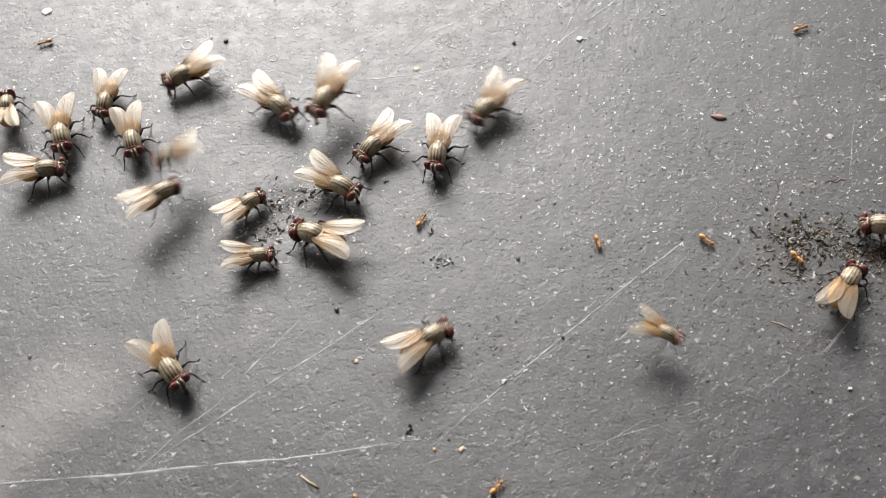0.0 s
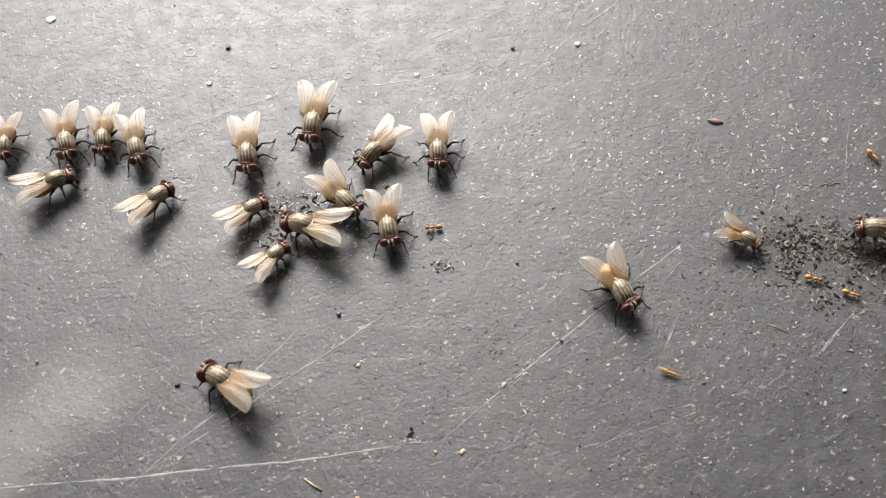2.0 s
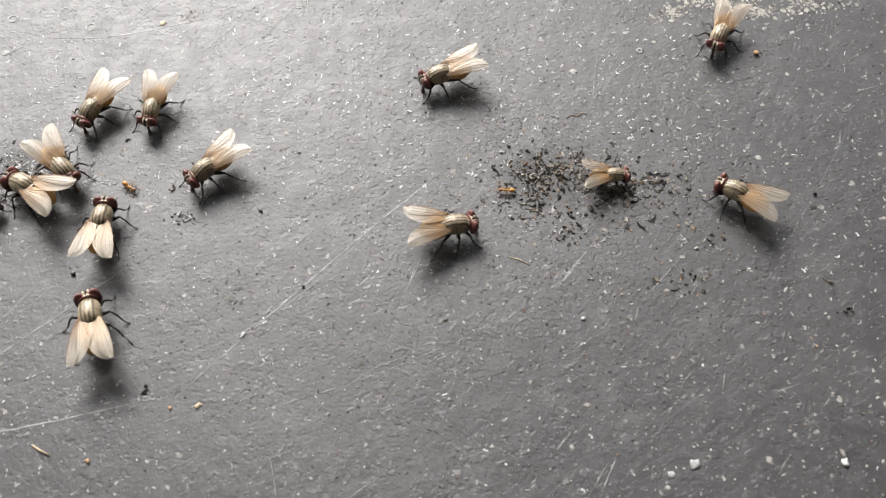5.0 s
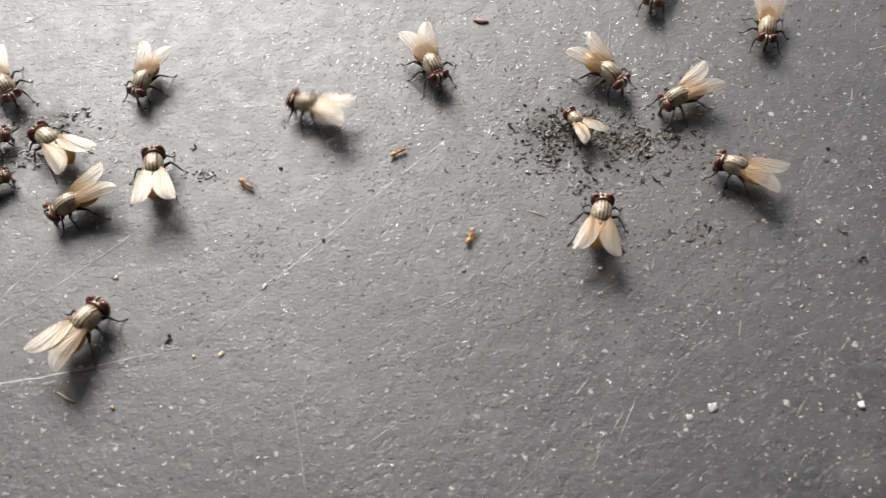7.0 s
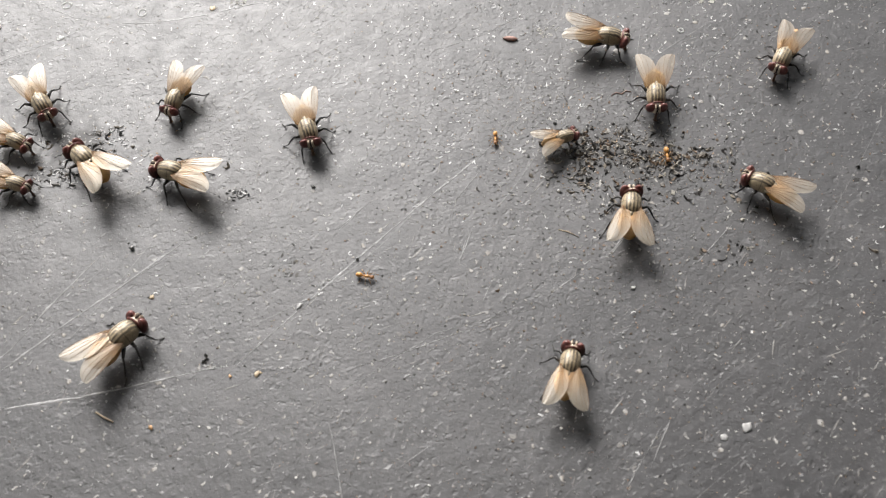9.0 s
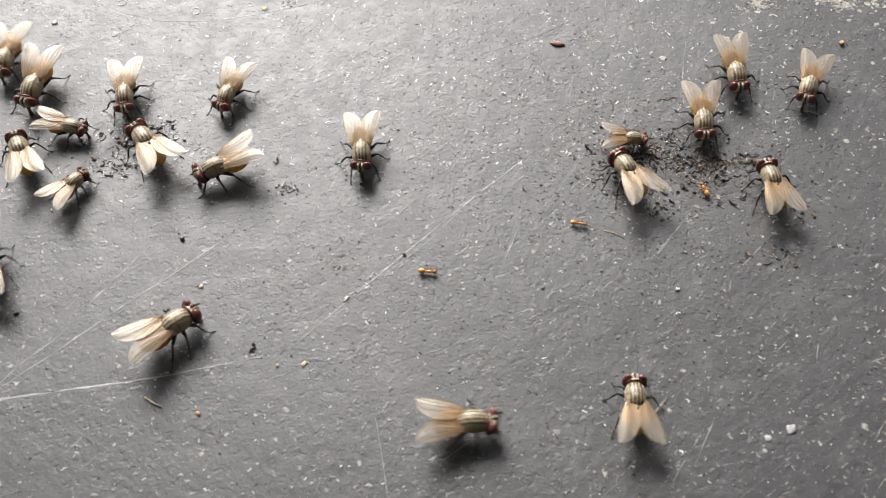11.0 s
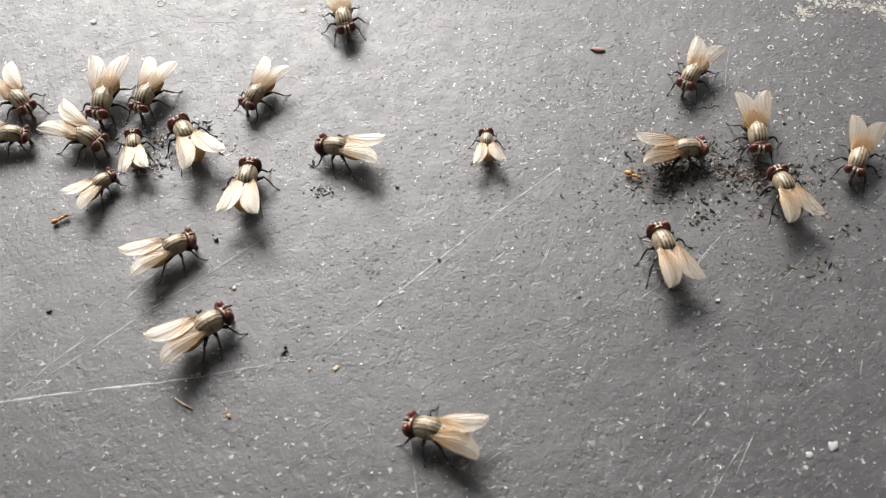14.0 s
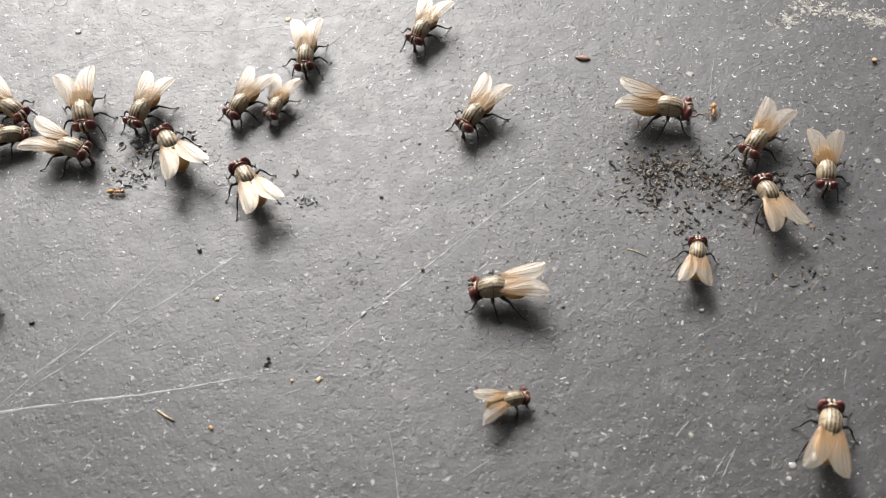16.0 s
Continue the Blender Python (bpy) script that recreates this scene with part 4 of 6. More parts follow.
def add_fly(key, size, left, right, label):
    fly = first_fly if not FLIES else copy_thing(first_fly, Matrix())
    fly.scale = (size, size, size)
    rnd = random.Random(key)
    spread_wings(fly, left, right, rnd.uniform(1.5, 5.0), rnd.uniform(2.0, 6.0))
    hips = [(LEGS[k][0][0], side * LEGS[k][0][1], 0) for k in range(3) for side in (1, -1)]
    for leg, hip in zip([c for c in fly.children if c.name.startswith("leg")], hips):
        h = Matrix.Translation(Vector(hip) * MM)
        leg.matrix_basis = h @ Matrix.Rotation(radians(rnd.uniform(-13, 13)), 4, "Z") @ h.inverted()
    for head in [c for c in fly.children if c.name.startswith("head")]:
        neck = Matrix.Translation(Vector((1.7, 0, 1.9)) * MM)
        head.matrix_basis = neck @ Matrix.Rotation(radians(rnd.uniform(-9, 9)), 4, "Z") @ Matrix.Rotation(radians(rnd.uniform(-3, 7)), 4, "Y") @ neck.inverted()
    FLIES[key] = tagged(fly, label, "fly", "feeding houseflies")


def add_ant(key, size):
    ant = first_ant if not ANTS else copy_thing(first_ant, Matrix())
    ant.scale = (size, size, size)
    ANTS[key] = tagged(ant, "tiny amber ant with a brown head on the sheet", "ant", "foraging ants")


add_fly("a", 0.92, 17, 18, "grey striped housefly with amber wings feeding on the sheet")
add_fly("b", 1.11, 18, 20, "housefly with a striped grey thorax and spread wings")
add_fly("c", 0.99, 18, 19, "stout housefly with a tan abdomen and smoky wings")
add_fly("d", 1.05, 12, 16, "housefly with dark red eyes and clear wings")
add_fly("e", 1.04, 20, 17, "grey striped housefly with amber wings feeding on the sheet")
add_fly("f", 0.86, 19, 13, "housefly with a striped grey thorax and spread wings")
add_fly("g", 0.99, 16, 14, "stout housefly with a tan abdomen and smoky wings")
add_fly("h", 1.11, 16, 17, "large housefly with dark red eyes and amber wings")
add_fly("i", 1.13, 12, 14, "grey striped housefly with amber wings feeding on the sheet")
add_fly("j", 1.20, 14, 19, "large housefly with dark red eyes and amber wings")
add_fly("k", 1.06, 18, 13, "stout housefly with a tan abdomen and smoky wings")
add_fly("l", 1.08, 18, 13, "housefly with dark red eyes and clear wings")
add_fly("m", 1.07, 17, 13, "grey striped housefly with amber wings feeding on the sheet")
add_fly("n", 1.12, 14, 19, "housefly with a striped grey thorax and spread wings")
add_fly("o", 0.89, 14, 14, "stout housefly with a tan abdomen and smoky wings")
add_fly("p", 0.84, 20, 19, "housefly with dark red eyes and clear wings")
add_fly("q", 1.15, 16, 24, "grey striped housefly with amber wings feeding on the sheet")
add_fly("r", 1.07, 16, 17, "housefly with a striped grey thorax and spread wings")
add_fly("s", 1.04, 14, 20, "stout housefly with a tan abdomen and smoky wings")
add_fly("t", 1.09, 18, 20, "housefly with dark red eyes and clear wings")
add_fly("u", 0.99, 19, 14, "grey striped housefly with amber wings feeding on the sheet")
add_fly("v", 1.20, 15, 13, "large housefly with dark red eyes and amber wings")
add_fly("w", 1.09, 13, 13, "stout housefly with a tan abdomen and smoky wings")
add_fly("x", 0.74, 16, 28, "small slender housefly with pale spread wings")
add_fly("y", 1.02, 12, 17, "grey striped housefly with amber wings feeding on the sheet")
add_fly("aa", 1.01, 15, 14, "housefly with a striped grey thorax and spread wings")
add_fly("bb", 1.03, 19, 16, "stout housefly with a tan abdomen and smoky wings")
add_fly("cc", 1.05, 15, 16, "housefly with dark red eyes and clear wings")
add_fly("dd", 1.08, 18, 12, "grey striped housefly with amber wings feeding on the sheet")
add_fly("ee", 0.95, 20, 12, "housefly with a striped grey thorax and spread wings")
add_ant("a", 1.02)
add_ant("b", 1.03)
add_ant("c", 0.95)
add_ant("d", 1.03)
add_ant("e", 0.99)
add_ant("f", 1.01)
add_ant("g", 0.95)


def at(x, y, turn, z=0.0, tip=0.0):
    """A pose on the sheet from mm and degrees."""
    return pose(x * MM, y * MM, z * MM, 0, tip, turn)


def motions():
    walk(FLIES["a"], [
        (0, at(-62.9, 86.9, 100)), (0.5, at(-65.0, 87.4, 100)), (1, at(-63.9, 88.0, 138)), (1.25, at(-65.3, 90.3, 64)),
        (1.5, at(-66.6, 92.5, -11)), (2, at(-62.9, 82.6, -87)), (2.5, at(-64.1, 84.8, -117)), (3, at(-62.9, 83.5, -127)),
        (3.5, at(-62.3, 84.6, -126)), (4, at(-125.3, 104.9, -118)), (7.25, at(-120.8, 115.7, -70)), (10.5, at(-116.3, 126.4, -22)),
        (11.5, at(-48.7, 91.4, -7)), (12, at(-46.5, 87.0, -62)), (12.5, at(-44.1, 85.8, -56)), (13, at(-44.1, 84.8, -111)),
        (13.5, at(-47.8, 86.8, -149)), (13.8, at(-52.6, 87.5, -174)), (14.2, at(-121.0, 116.4, -174)), (16, at(-121.0, 116.4, -174)),
    ])
    walk(FLIES["b"], [
        (0, at(-54.8, 82.4, -75)), (2.5, at(-54.8, 82.4, -75)), (3, at(-53.6, 82.3, -70)), (3.5, at(-53.6, 82.3, -70)),
        (4.2, at(-125.0, 105.9, -73)), (10.6, at(-119.5, 119.8, -95)), (11, at(-42.4, 84.8, -97)), (11.5, at(-40.5, 81.7, -79)),
        (12, at(-39.3, 80.6, -87)), (12.5, at(-39.5, 76.7, -88)), (13, at(-38.4, 74.3, -106)), (13.5, at(-35.9, 72.4, -48)),
        (14, at(-35.5, 71.6, -33)), (14.5, at(-35.5, 71.6, -33)), (15, at(-35.7, 71.4, -21)), (16, at(-35.7, 71.4, -21)),
    ])
    walk(FLIES["c"], [
        (0, at(-50.0, 87.5, -95)), (0.5, at(-51.4, 85.9, -104)), (1, at(-50.1, 82.8, -84)), (3, at(-50.1, 82.8, -84)),
        (3.5, at(-50.3, 85.8, -107)), (4.2, at(-121.6, 115.0, -98)), (7.7, at(-126.8, 90.2, -50)), (11.2, at(-132.0, 65.4, -2)),
        (11.5, at(-41.3, 63.2, 2)), (12, at(-41.6, 60.9, 48)), (12.5, at(-47.2, 66.2, 43)), (12.9, at(-55.0, 67.7, 38)),
        (13.2, at(-131.4, 74.7, 14)), (13.9, at(-118.1, 122.9, -42)), (14.6, at(-88.6, 163.3, -99)), (14.8, at(-22.2, 93.7, -115)),
        (15, at(-28.0, 88.2, -131)), (15.4, at(-38.0, 95.5, -124)), (15.6, at(-105.1, 144.5, -124)), (16, at(-105.1, 144.5, -124)),
    ])
    walk(FLIES["d"], [
        (0, at(-45.6, 81.1, -76)), (3.5, at(-45.6, 81.1, -76)), (4.2, at(-123.9, 108.9, -76)), (11, at(-126.9, 99.4, -74)),
        (11.5, at(-44.2, 76.5, -74)), (12, at(-46.8, 69.2, -56)), (12.4, at(-130.8, 80.2, -42)), (12.5, at(4.3, 86.1, -38)),
        (12.6, at(4.8, 84.6, -71)), (12.7, at(1.8, 83.2, -104)), (12.8, at(-1.8, 77.9, -137)), (12.9, at(-4.0, 83.7, -170)),
        (13, at(-11.2, 88.6, -202)), (13.25, at(-8.0, 89.4, -126)), (13.5, at(-4.8, 90.1, -49)), (14, at(-4.9, 88.6, -81)),
        (14.5, at(-5.8, 86.0, -85)), (15, at(-5.8, 86.0, -85)), (15.5, at(-6.8, 83.2, -87)), (16, at(-7.6, 84.1, -94)),
    ])
    walk(FLIES["e"], [
        (0, at(-56.2, 76.7, 7)), (1.5, at(-56.2, 76.7, 7)), (2, at(-55.5, 75.9, 27)), (2.5, at(-54.4, 75.7, 21)),
        (3, at(-53.3, 74.3, 16)), (3.5, at(-51.3, 72.2, 11)), (4.2, at(-130.0, 85.8, 9)), (11.6, at(-125.7, 103.7, -14)),
        (12, at(-47.0, 79.1, -16)), (12.5, at(-46.4, 79.2, -31)), (13.5, at(-46.4, 79.2, -31)), (14, at(-44.8, 78.2, -48)),
        (15, at(-44.8, 78.2, -48)), (15.5, at(-43.9, 78.3, -37)), (16, at(-43.9, 78.3, -37)),
    ])
    walk(FLIES["f"], [
        (0, at(-39.2, 76.2, -156, 3)), (0.1, at(-38.1, 82.2, -185, 12)), (0.2, at(-61.0, 84.8, -214, 15)), (0.4, at(-124.9, 105.9, -213)),
        (3.26, at(-125.7, 20.6, -201)), (6.12, at(-76.8, -49.4, -190)), (8.98, at(3.6, -77.9, -178)), (11.84, at(85.6, -54.5, -166)),
        (14.7, at(138.9, 12.2, -154)), (14.9, at(56.3, 43.6, -153)), (15, at(51.4, 41.3, -147)), (15.1, at(45.1, 39.0, -164)),
        (15.2, at(41.5, 38.1, -181)), (15.3, at(37.8, 42.9, -245)), (15.4, at(33.9, 46.5, -256)), (15.5, at(34.4, 48.6, -265)),
        (16, at(35.6, 51.3, -282)),
    ])
    walk(FLIES["g"], [
        (0, at(-40.3, 71.0, 34, 2)), (0.1, at(-44.4, 70.7, 64)), (0.5, at(-44.6, 72.3, 65)), (1, at(-44.6, 72.3, 65)),
        (1.5, at(-42.2, 72.7, 46)), (2.5, at(-42.2, 72.7, 46)), (3, at(-41.9, 72.9, 32)), (3.5, at(-42.1, 73.8, 20)),
        (4, at(-42.1, 73.8, 20)), (4.4, at(-128.3, 94.1, 20)), (11, at(-130.3, 83.6, 13)), (11.5, at(-46.9, 70.6, 13)),
        (12, at(-46.9, 70.6, 13)), (12.5, at(-48.0, 73.6, -0)), (13, at(-46.4, 73.1, 1)), (13.5, at(-46.4, 73.1, 1)),
        (14, at(-45.1, 72.6, -7)), (14.5, at(-43.8, 72.5, 0)), (15.5, at(-43.8, 72.5, 0)), (16, at(-43.4, 73.8, 5)),
    ])
    walk(FLIES["h"], [
        (0, at(-40.0, 91.1, -147)), (0.1, at(-41.5, 93.6, -150)), (0.2, at(-43.3, 96.6, -152)), (0.3, at(-43.2, 97.5, -155)),
        (0.4, at(-47.4, 98.2, -157)), (0.5, at(-51.0, 99.3, -159)), (0.7, at(-53.0, 104.1, -156)), (0.8, at(-55.2, 105.6, -207)),
        (0.9, at(-54.8, 106.1, -259)), (1, at(-54.3, 106.5, -310)), (1.3, at(-53.6, 111.7, -298)), (1.6, at(-101.0, 149.9, -300)),
        (4.3, at(-131.5, 73.2, -321)), (7, at(-113.6, -7.3, -342)), (7.3, at(-30.2, 40.2, -344)), (7.5, at(-25.7, 38.1, -336)),
        (7.6, at(-25.5, 38.4, -330)), (7.7, at(-24.1, 35.7, -323)), (7.8, at(-22.2, 35.7, -325)), (8, at(-17.7, 36.3, -315)),
        (8.1, at(-14.9, 37.4, -296)), (8.2, at(-11.5, 40.6, -276)), (8.3, at(-11.3, 43.5, -269)), (8.4, at(-9.3, 44.8, -245)),
        (8.467, at(-10.6, 42.5, -212)), (8.533, at(-10.6, 42.5, -212)), (8.6, at(-12.0, 33.3, -182)), (8.7, at(-16.4, 29.9, -170)),
        (9.2, at(-76.9, -49.3, -133)), (9.75, at(-33.3, -71.8, -93)), (10.3, at(15.3, -77.8, -53)), (10.8, at(9.5, 32.2, -16)),
        (11, at(11.4, 31.4, -2)), (11.1, at(16.6, 31.6, 25)), (11.2, at(17.5, 34.8, 51)), (11.3, at(16.2, 36.9, 77)),
        (11.5, at(12.5, 39.9, 88)), (11.8, at(10.1, 40.3, 96)), (12, at(10.1, 38.3, 58)), (12.05, at(8.6, 35.0, 13, 2)),
        (12.1, at(7.2, 31.7, -33, 4)), (12.2, at(9.9, 24.2, -30, 8)), (12.4, at(15.1, -77.8, 27)), (12.5, at(81.3, -57.3, 56)),
        (12.65, at(57.7, -18.9, 99)), (12.8, at(34.1, 19.6, 142)), (12.9, at(19.8, 23.8, 147)), (13, at(17.0, 27.3, 138)),
        (13.5, at(7.1, 32.1, 153)), (14, at(5.1, 31.8, 163)), (14.5, at(0.3, 28.0, 164)), (14.7, at(-3.6, 28.4, 152)),
        (14.8, at(-3.4, 31.8, 102)), (15, at(-3.4, 36.3, 94)), (15.1, at(-5.8, 37.5, 104)), (15.2, at(-5.2, 37.5, 114)),
        (15.3, at(-5.2, 37.5, 114)), (15.4, at(-6.9, 34.0, 123, 3)), (15.5, at(-12.7, 20.5, 116, 6)), (15.8, at(-54.4, -63.3, 116)),
        (16, at(-54.4, -63.3, 116)),
    ])
    walk(FLIES["i"], [
        (0, at(-27.8, 85.4, -42)), (0.1, at(-29.9, 86.3, -53)), (0.2, at(-30.0, 86.0, -83)), (0.5, at(-31.6, 80.3, -89)),
        (1, at(-31.2, 79.2, -83)), (2.5, at(-31.2, 79.2, -83)), (2.6, at(-33.2, 73.1, -119, 3)), (2.65, at(-49.4, 76.2, -165, 6)),
        (2.7, at(-65.6, 79.2, -211, 10)), (3, at(-128.3, 93.9, -213)), (5.5, at(-117.2, -0.7, -227)), (8, at(-48.2, -66.2, -240)),
        (10.5, at(46.8, -72.5, -254)), (13, at(123.8, -16.7, -268)), (13.2, at(43.5, 37.9, -270)), (13.3, at(41.7, 36.3, -257)),
        (13.4, at(40.5, 39.2, -229)), (13.467, at(32.6, 45.9, -150)), (13.533, at(32.6, 45.9, -149)), (13.7, at(28.3, 48.3, -183)),
        (13.9, at(30.5, 51.1, -256)), (14, at(30.5, 51.1, -256)), (14.2, at(29.7, 52.5, -251)), (14.3, at(26.0, 53.0, -219)),
        (14.5, at(20.8, 49.9, -173)), (15, at(20.7, 48.6, -161)), (15.5, at(16.9, 48.4, -128)), (15.6, at(14.1, 48.2, -149)),
        (15.7, at(14.2, 48.7, -179)), (16, at(14.2, 48.7, -179)),
    ])
    walk(FLIES["j"], [
        (0, at(-21.1, 84.6, -115, 2)), (0.1, at(-18.3, 86.2, -124)), (0.2, at(-22.5, 85.9, -131)), (0.5, at(-21.5, 85.8, -136)),
        (1, at(-22.3, 85.1, -122)), (1.5, at(-23.1, 83.4, -98)), (2, at(-23.1, 83.4, -98)), (2.5, at(-23.5, 82.3, -112)),
        (2.7, at(-25.0, 82.2, -125)), (3, at(-26.8, 81.1, -125)), (3.5, at(-27.5, 81.0, -108)), (4, at(-28.3, 81.2, -95)),
        (4.5, at(-28.3, 80.2, -96)), (4.8, at(-30.8, 81.3, -97)), (5.3, at(-117.3, 124.4, -98)), (10.3, at(-122.6, 112.5, -103)),
        (10.8, at(-38.1, 79.8, -104)), (11, at(-38.1, 79.8, -104)), (11.5, at(-36.2, 79.0, -103)), (12, at(-36.1, 77.9, -105)),
        (12.5, at(-34.4, 77.4, -111)), (13.5, at(-34.4, 77.4, -111)), (14, at(-33.9, 77.3, -97)), (14.5, at(-33.9, 77.3, -97)),
        (15, at(-33.5, 77.3, -83)), (15.5, at(-34.5, 76.9, -77)), (16, at(-34.5, 76.9, -77)),
    ])
    walk(FLIES["k"], [
        (0, at(-15.2, 78.6, -130)), (2.5, at(-15.2, 78.6, -130)), (3, at(-15.1, 78.2, -142)), (3.5, at(-15.1, 78.2, -142)),
        (4, at(-16.0, 78.2, -129)), (4.5, at(-16.0, 78.2, -129)), (7, at(-31.0, 77.7, -60)), (8.5, at(-31.0, 77.7, -60)),
        (11, at(-26.9, 77.6, -86)), (12, at(-26.9, 77.6, -86)), (12.5, at(-25.8, 77.7, -86)), (13, at(-27.8, 79.5, -94)),
        (13.5, at(-28.9, 79.6, -118)), (14, at(-28.7, 77.7, -108)), (15, at(-28.7, 77.7, -108)), (15.5, at(-27.2, 76.8, -112)),
        (16, at(-27.2, 76.8, -112)),
    ])
    walk(FLIES["l"], [
        (0, at(-19.5, 72.8, -30)), (1.5, at(-19.5, 72.8, -30)), (2, at(-19.0, 71.6, -47)), (3.5, at(-19.0, 71.6, -47)),
        (4, at(-21.0, 71.3, -40)), (4.5, at(-21.0, 71.3, -40)), (5.65, at(-20.7, 67.4, -96)), (6.8, at(-20.4, 63.6, -152)),
        (7, at(-21.3, 59.6, -150)), (7.1, at(-22.1, 59.6, -179)), (7.5, at(-24.5, 59.5, -188)), (8, at(-29.9, 60.1, -200)),
        (8.2, at(-32.5, 59.3, -192)), (8.3, at(-35.9, 58.7, -195)), (8.5, at(-40.1, 58.6, -198)), (10.7, at(-38.4, 69.5, -247)),
        (11.5, at(-38.4, 69.5, -247)), (12, at(-39.4, 69.8, -240)), (12.5, at(-39.9, 70.0, -250)), (12.7, at(-39.4, 65.8, -271)),
        (12.9, at(-42.4, 65.4, -318)), (13, at(-42.4, 65.4, -318)), (13.3, at(-37.9, 57.9, -343)), (13.5, at(-32.1, 55.9, -360)),
        (14, at(-23.6, 54.8, -330)), (14.2, at(-22.7, 55.3, -319)), (14.4, at(-16.8, 56.3, -308)), (14.45, at(-18.9, 73.5, -309, 15)),
        (14.49, at(-23.1, 92.9, -310, 25)), (14.6, at(-6.0, 87.6, -314, 25)), (14.8, at(-5.0, 83.1, -320, 15)), (14.9, at(-3.3, 77.2, -323, 8)),
        (15, at(0.2, 75.6, -326, 3)), (15.1, at(13.7, 75.7, -382)), (15.2, at(13.7, 75.7, -382)), (15.35, at(13.5, 74.8, -433)),
        (15.5, at(12.7, 74.8, -459)), (15.7, at(12.7, 74.8, -459)), (15.8, at(13.0, 72.9, -486)), (16, at(13.0, 72.9, -486)),
    ])
    walk(FLIES["m"], [
        (0, at(-7.5, 77.2, -98)), (0.5, at(-7.5, 78.4, -88)), (2, at(-7.5, 78.4, -88)), (2.5, at(-6.3, 77.0, -85)),
        (3, at(-6.3, 77.0, -85)), (3.5, at(-7.0, 73.5, -92)), (4, at(-7.4, 71.9, -93)), (4.5, at(-5.8, 70.0, -131)),
        (6.8, at(2.1, 64.7, -154)), (6.9, at(3.3, 65.3, -167)), (7, at(5.7, 69.8, -204)), (7.1, at(2.8, 76.1, -191)),
        (7.2, at(-1.8, 79.6, -199)), (7.3, at(-1.5, 80.2, -177)), (7.4, at(-0.4, 79.4, -121)), (7.5, at(-0.8, 77.3, -112)),
        (7.7, at(-0.8, 73.3, -95)), (7.8, at(0.1, 72.2, -90)), (8, at(1.2, 70.4, -78)), (8.5, at(1.2, 70.4, -78)),
        (11, at(1.8, 66.3, -91)), (11.5, at(1.4, 65.0, -96)), (11.7, at(1.4, 63.6, -101)), (11.8, at(0.6, 64.4, -104)),
        (11.9, at(0.9, 64.7, -114)), (12, at(1.4, 64.4, -174)), (12.5, at(-0.1, 66.2, -172)), (13, at(-1.0, 67.0, -164)),
        (13.5, at(-4.7, 67.5, -193)), (14, at(-4.7, 67.5, -193)), (14.5, at(-7.2, 69.2, -190)), (15.5, at(-7.2, 69.2, -190)),
        (15.9, at(-8.4, 69.8, -184)), (15.97, at(-29.9, 70.7, -171, 20)),
    ])
    walk(FLIES["n"], [
        (0, at(-1.4, 83.6, -129)), (0.1, at(3.0, 82.5, -109)), (0.2, at(3.0, 82.5, -109)), (0.3, at(3.4, 74.0, -132)),
        (0.5, at(3.6, 72.0, -119)), (0.6, at(3.6, 72.0, -119)), (0.7, at(2.9, 67.4, -90)), (0.8, at(3.2, 65.9, -90)),
        (0.9, at(3.2, 65.9, -90)), (1, at(7.8, 61.8, -84)), (1.1, at(4.7, 52.8, -114)), (1.2, at(-2.8, 43.1, -152)),
        (1.3, at(-6.0, 40.2, -136)), (1.4, at(-6.8, 38.6, -94)), (1.5, at(-6.8, 38.6, -94)), (1.6, at(-9.2, 33.3, -155)),
        (1.7, at(-16.9, 37.8, -210)), (1.8, at(-23.0, 46.3, -239)), (1.9, at(-27.7, 47.8, -213)), (2, at(-30.8, 48.2, -211)),
        (2.1, at(-25.5, 51.1, -242)), (2.2, at(-22.6, 55.6, -258)), (2.3, at(-18.8, 57.9, -268)), (2.4, at(-17.6, 59.5, -275)),
        (2.5, at(-17.6, 59.5, -275)), (3, at(-17.1, 61.7, -262)), (3.5, at(-17.1, 61.7, -262)), (4, at(-16.3, 61.5, -279)),
        (4.5, at(-16.3, 61.5, -279)), (6.8, at(-11.5, 63.1, -273)), (7, at(-12.4, 62.5, -267)), (7.5, at(-12.4, 62.5, -267)),
        (8, at(-14.3, 63.7, -250)), (8.5, at(-13.7, 65.0, -225)), (11, at(-14.6, 65.3, -159)), (11.5, at(-15.5, 63.3, -159)),
        (12, at(-15.5, 63.3, -159)), (12.2, at(-17.4, 64.0, -117)), (12.35, at(-16.0, 61.8, -74)), (12.425, at(-15.0, 62.3, -30)),
        (12.5, at(-14.0, 62.8, 13)), (12.7, at(-14.5, 61.7, 19)), (12.85, at(-15.6, 62.2, 65)), (13, at(-15.6, 63.1, 82)),
        (14, at(-15.6, 63.1, 82)), (14.5, at(-14.7, 63.7, 80)), (14.8, at(-14.7, 63.7, 80)), (15, at(-12.5, 64.1, 118)),
        (15.5, at(-13.5, 64.5, 117)), (16, at(-13.5, 64.5, 117)),
    ])
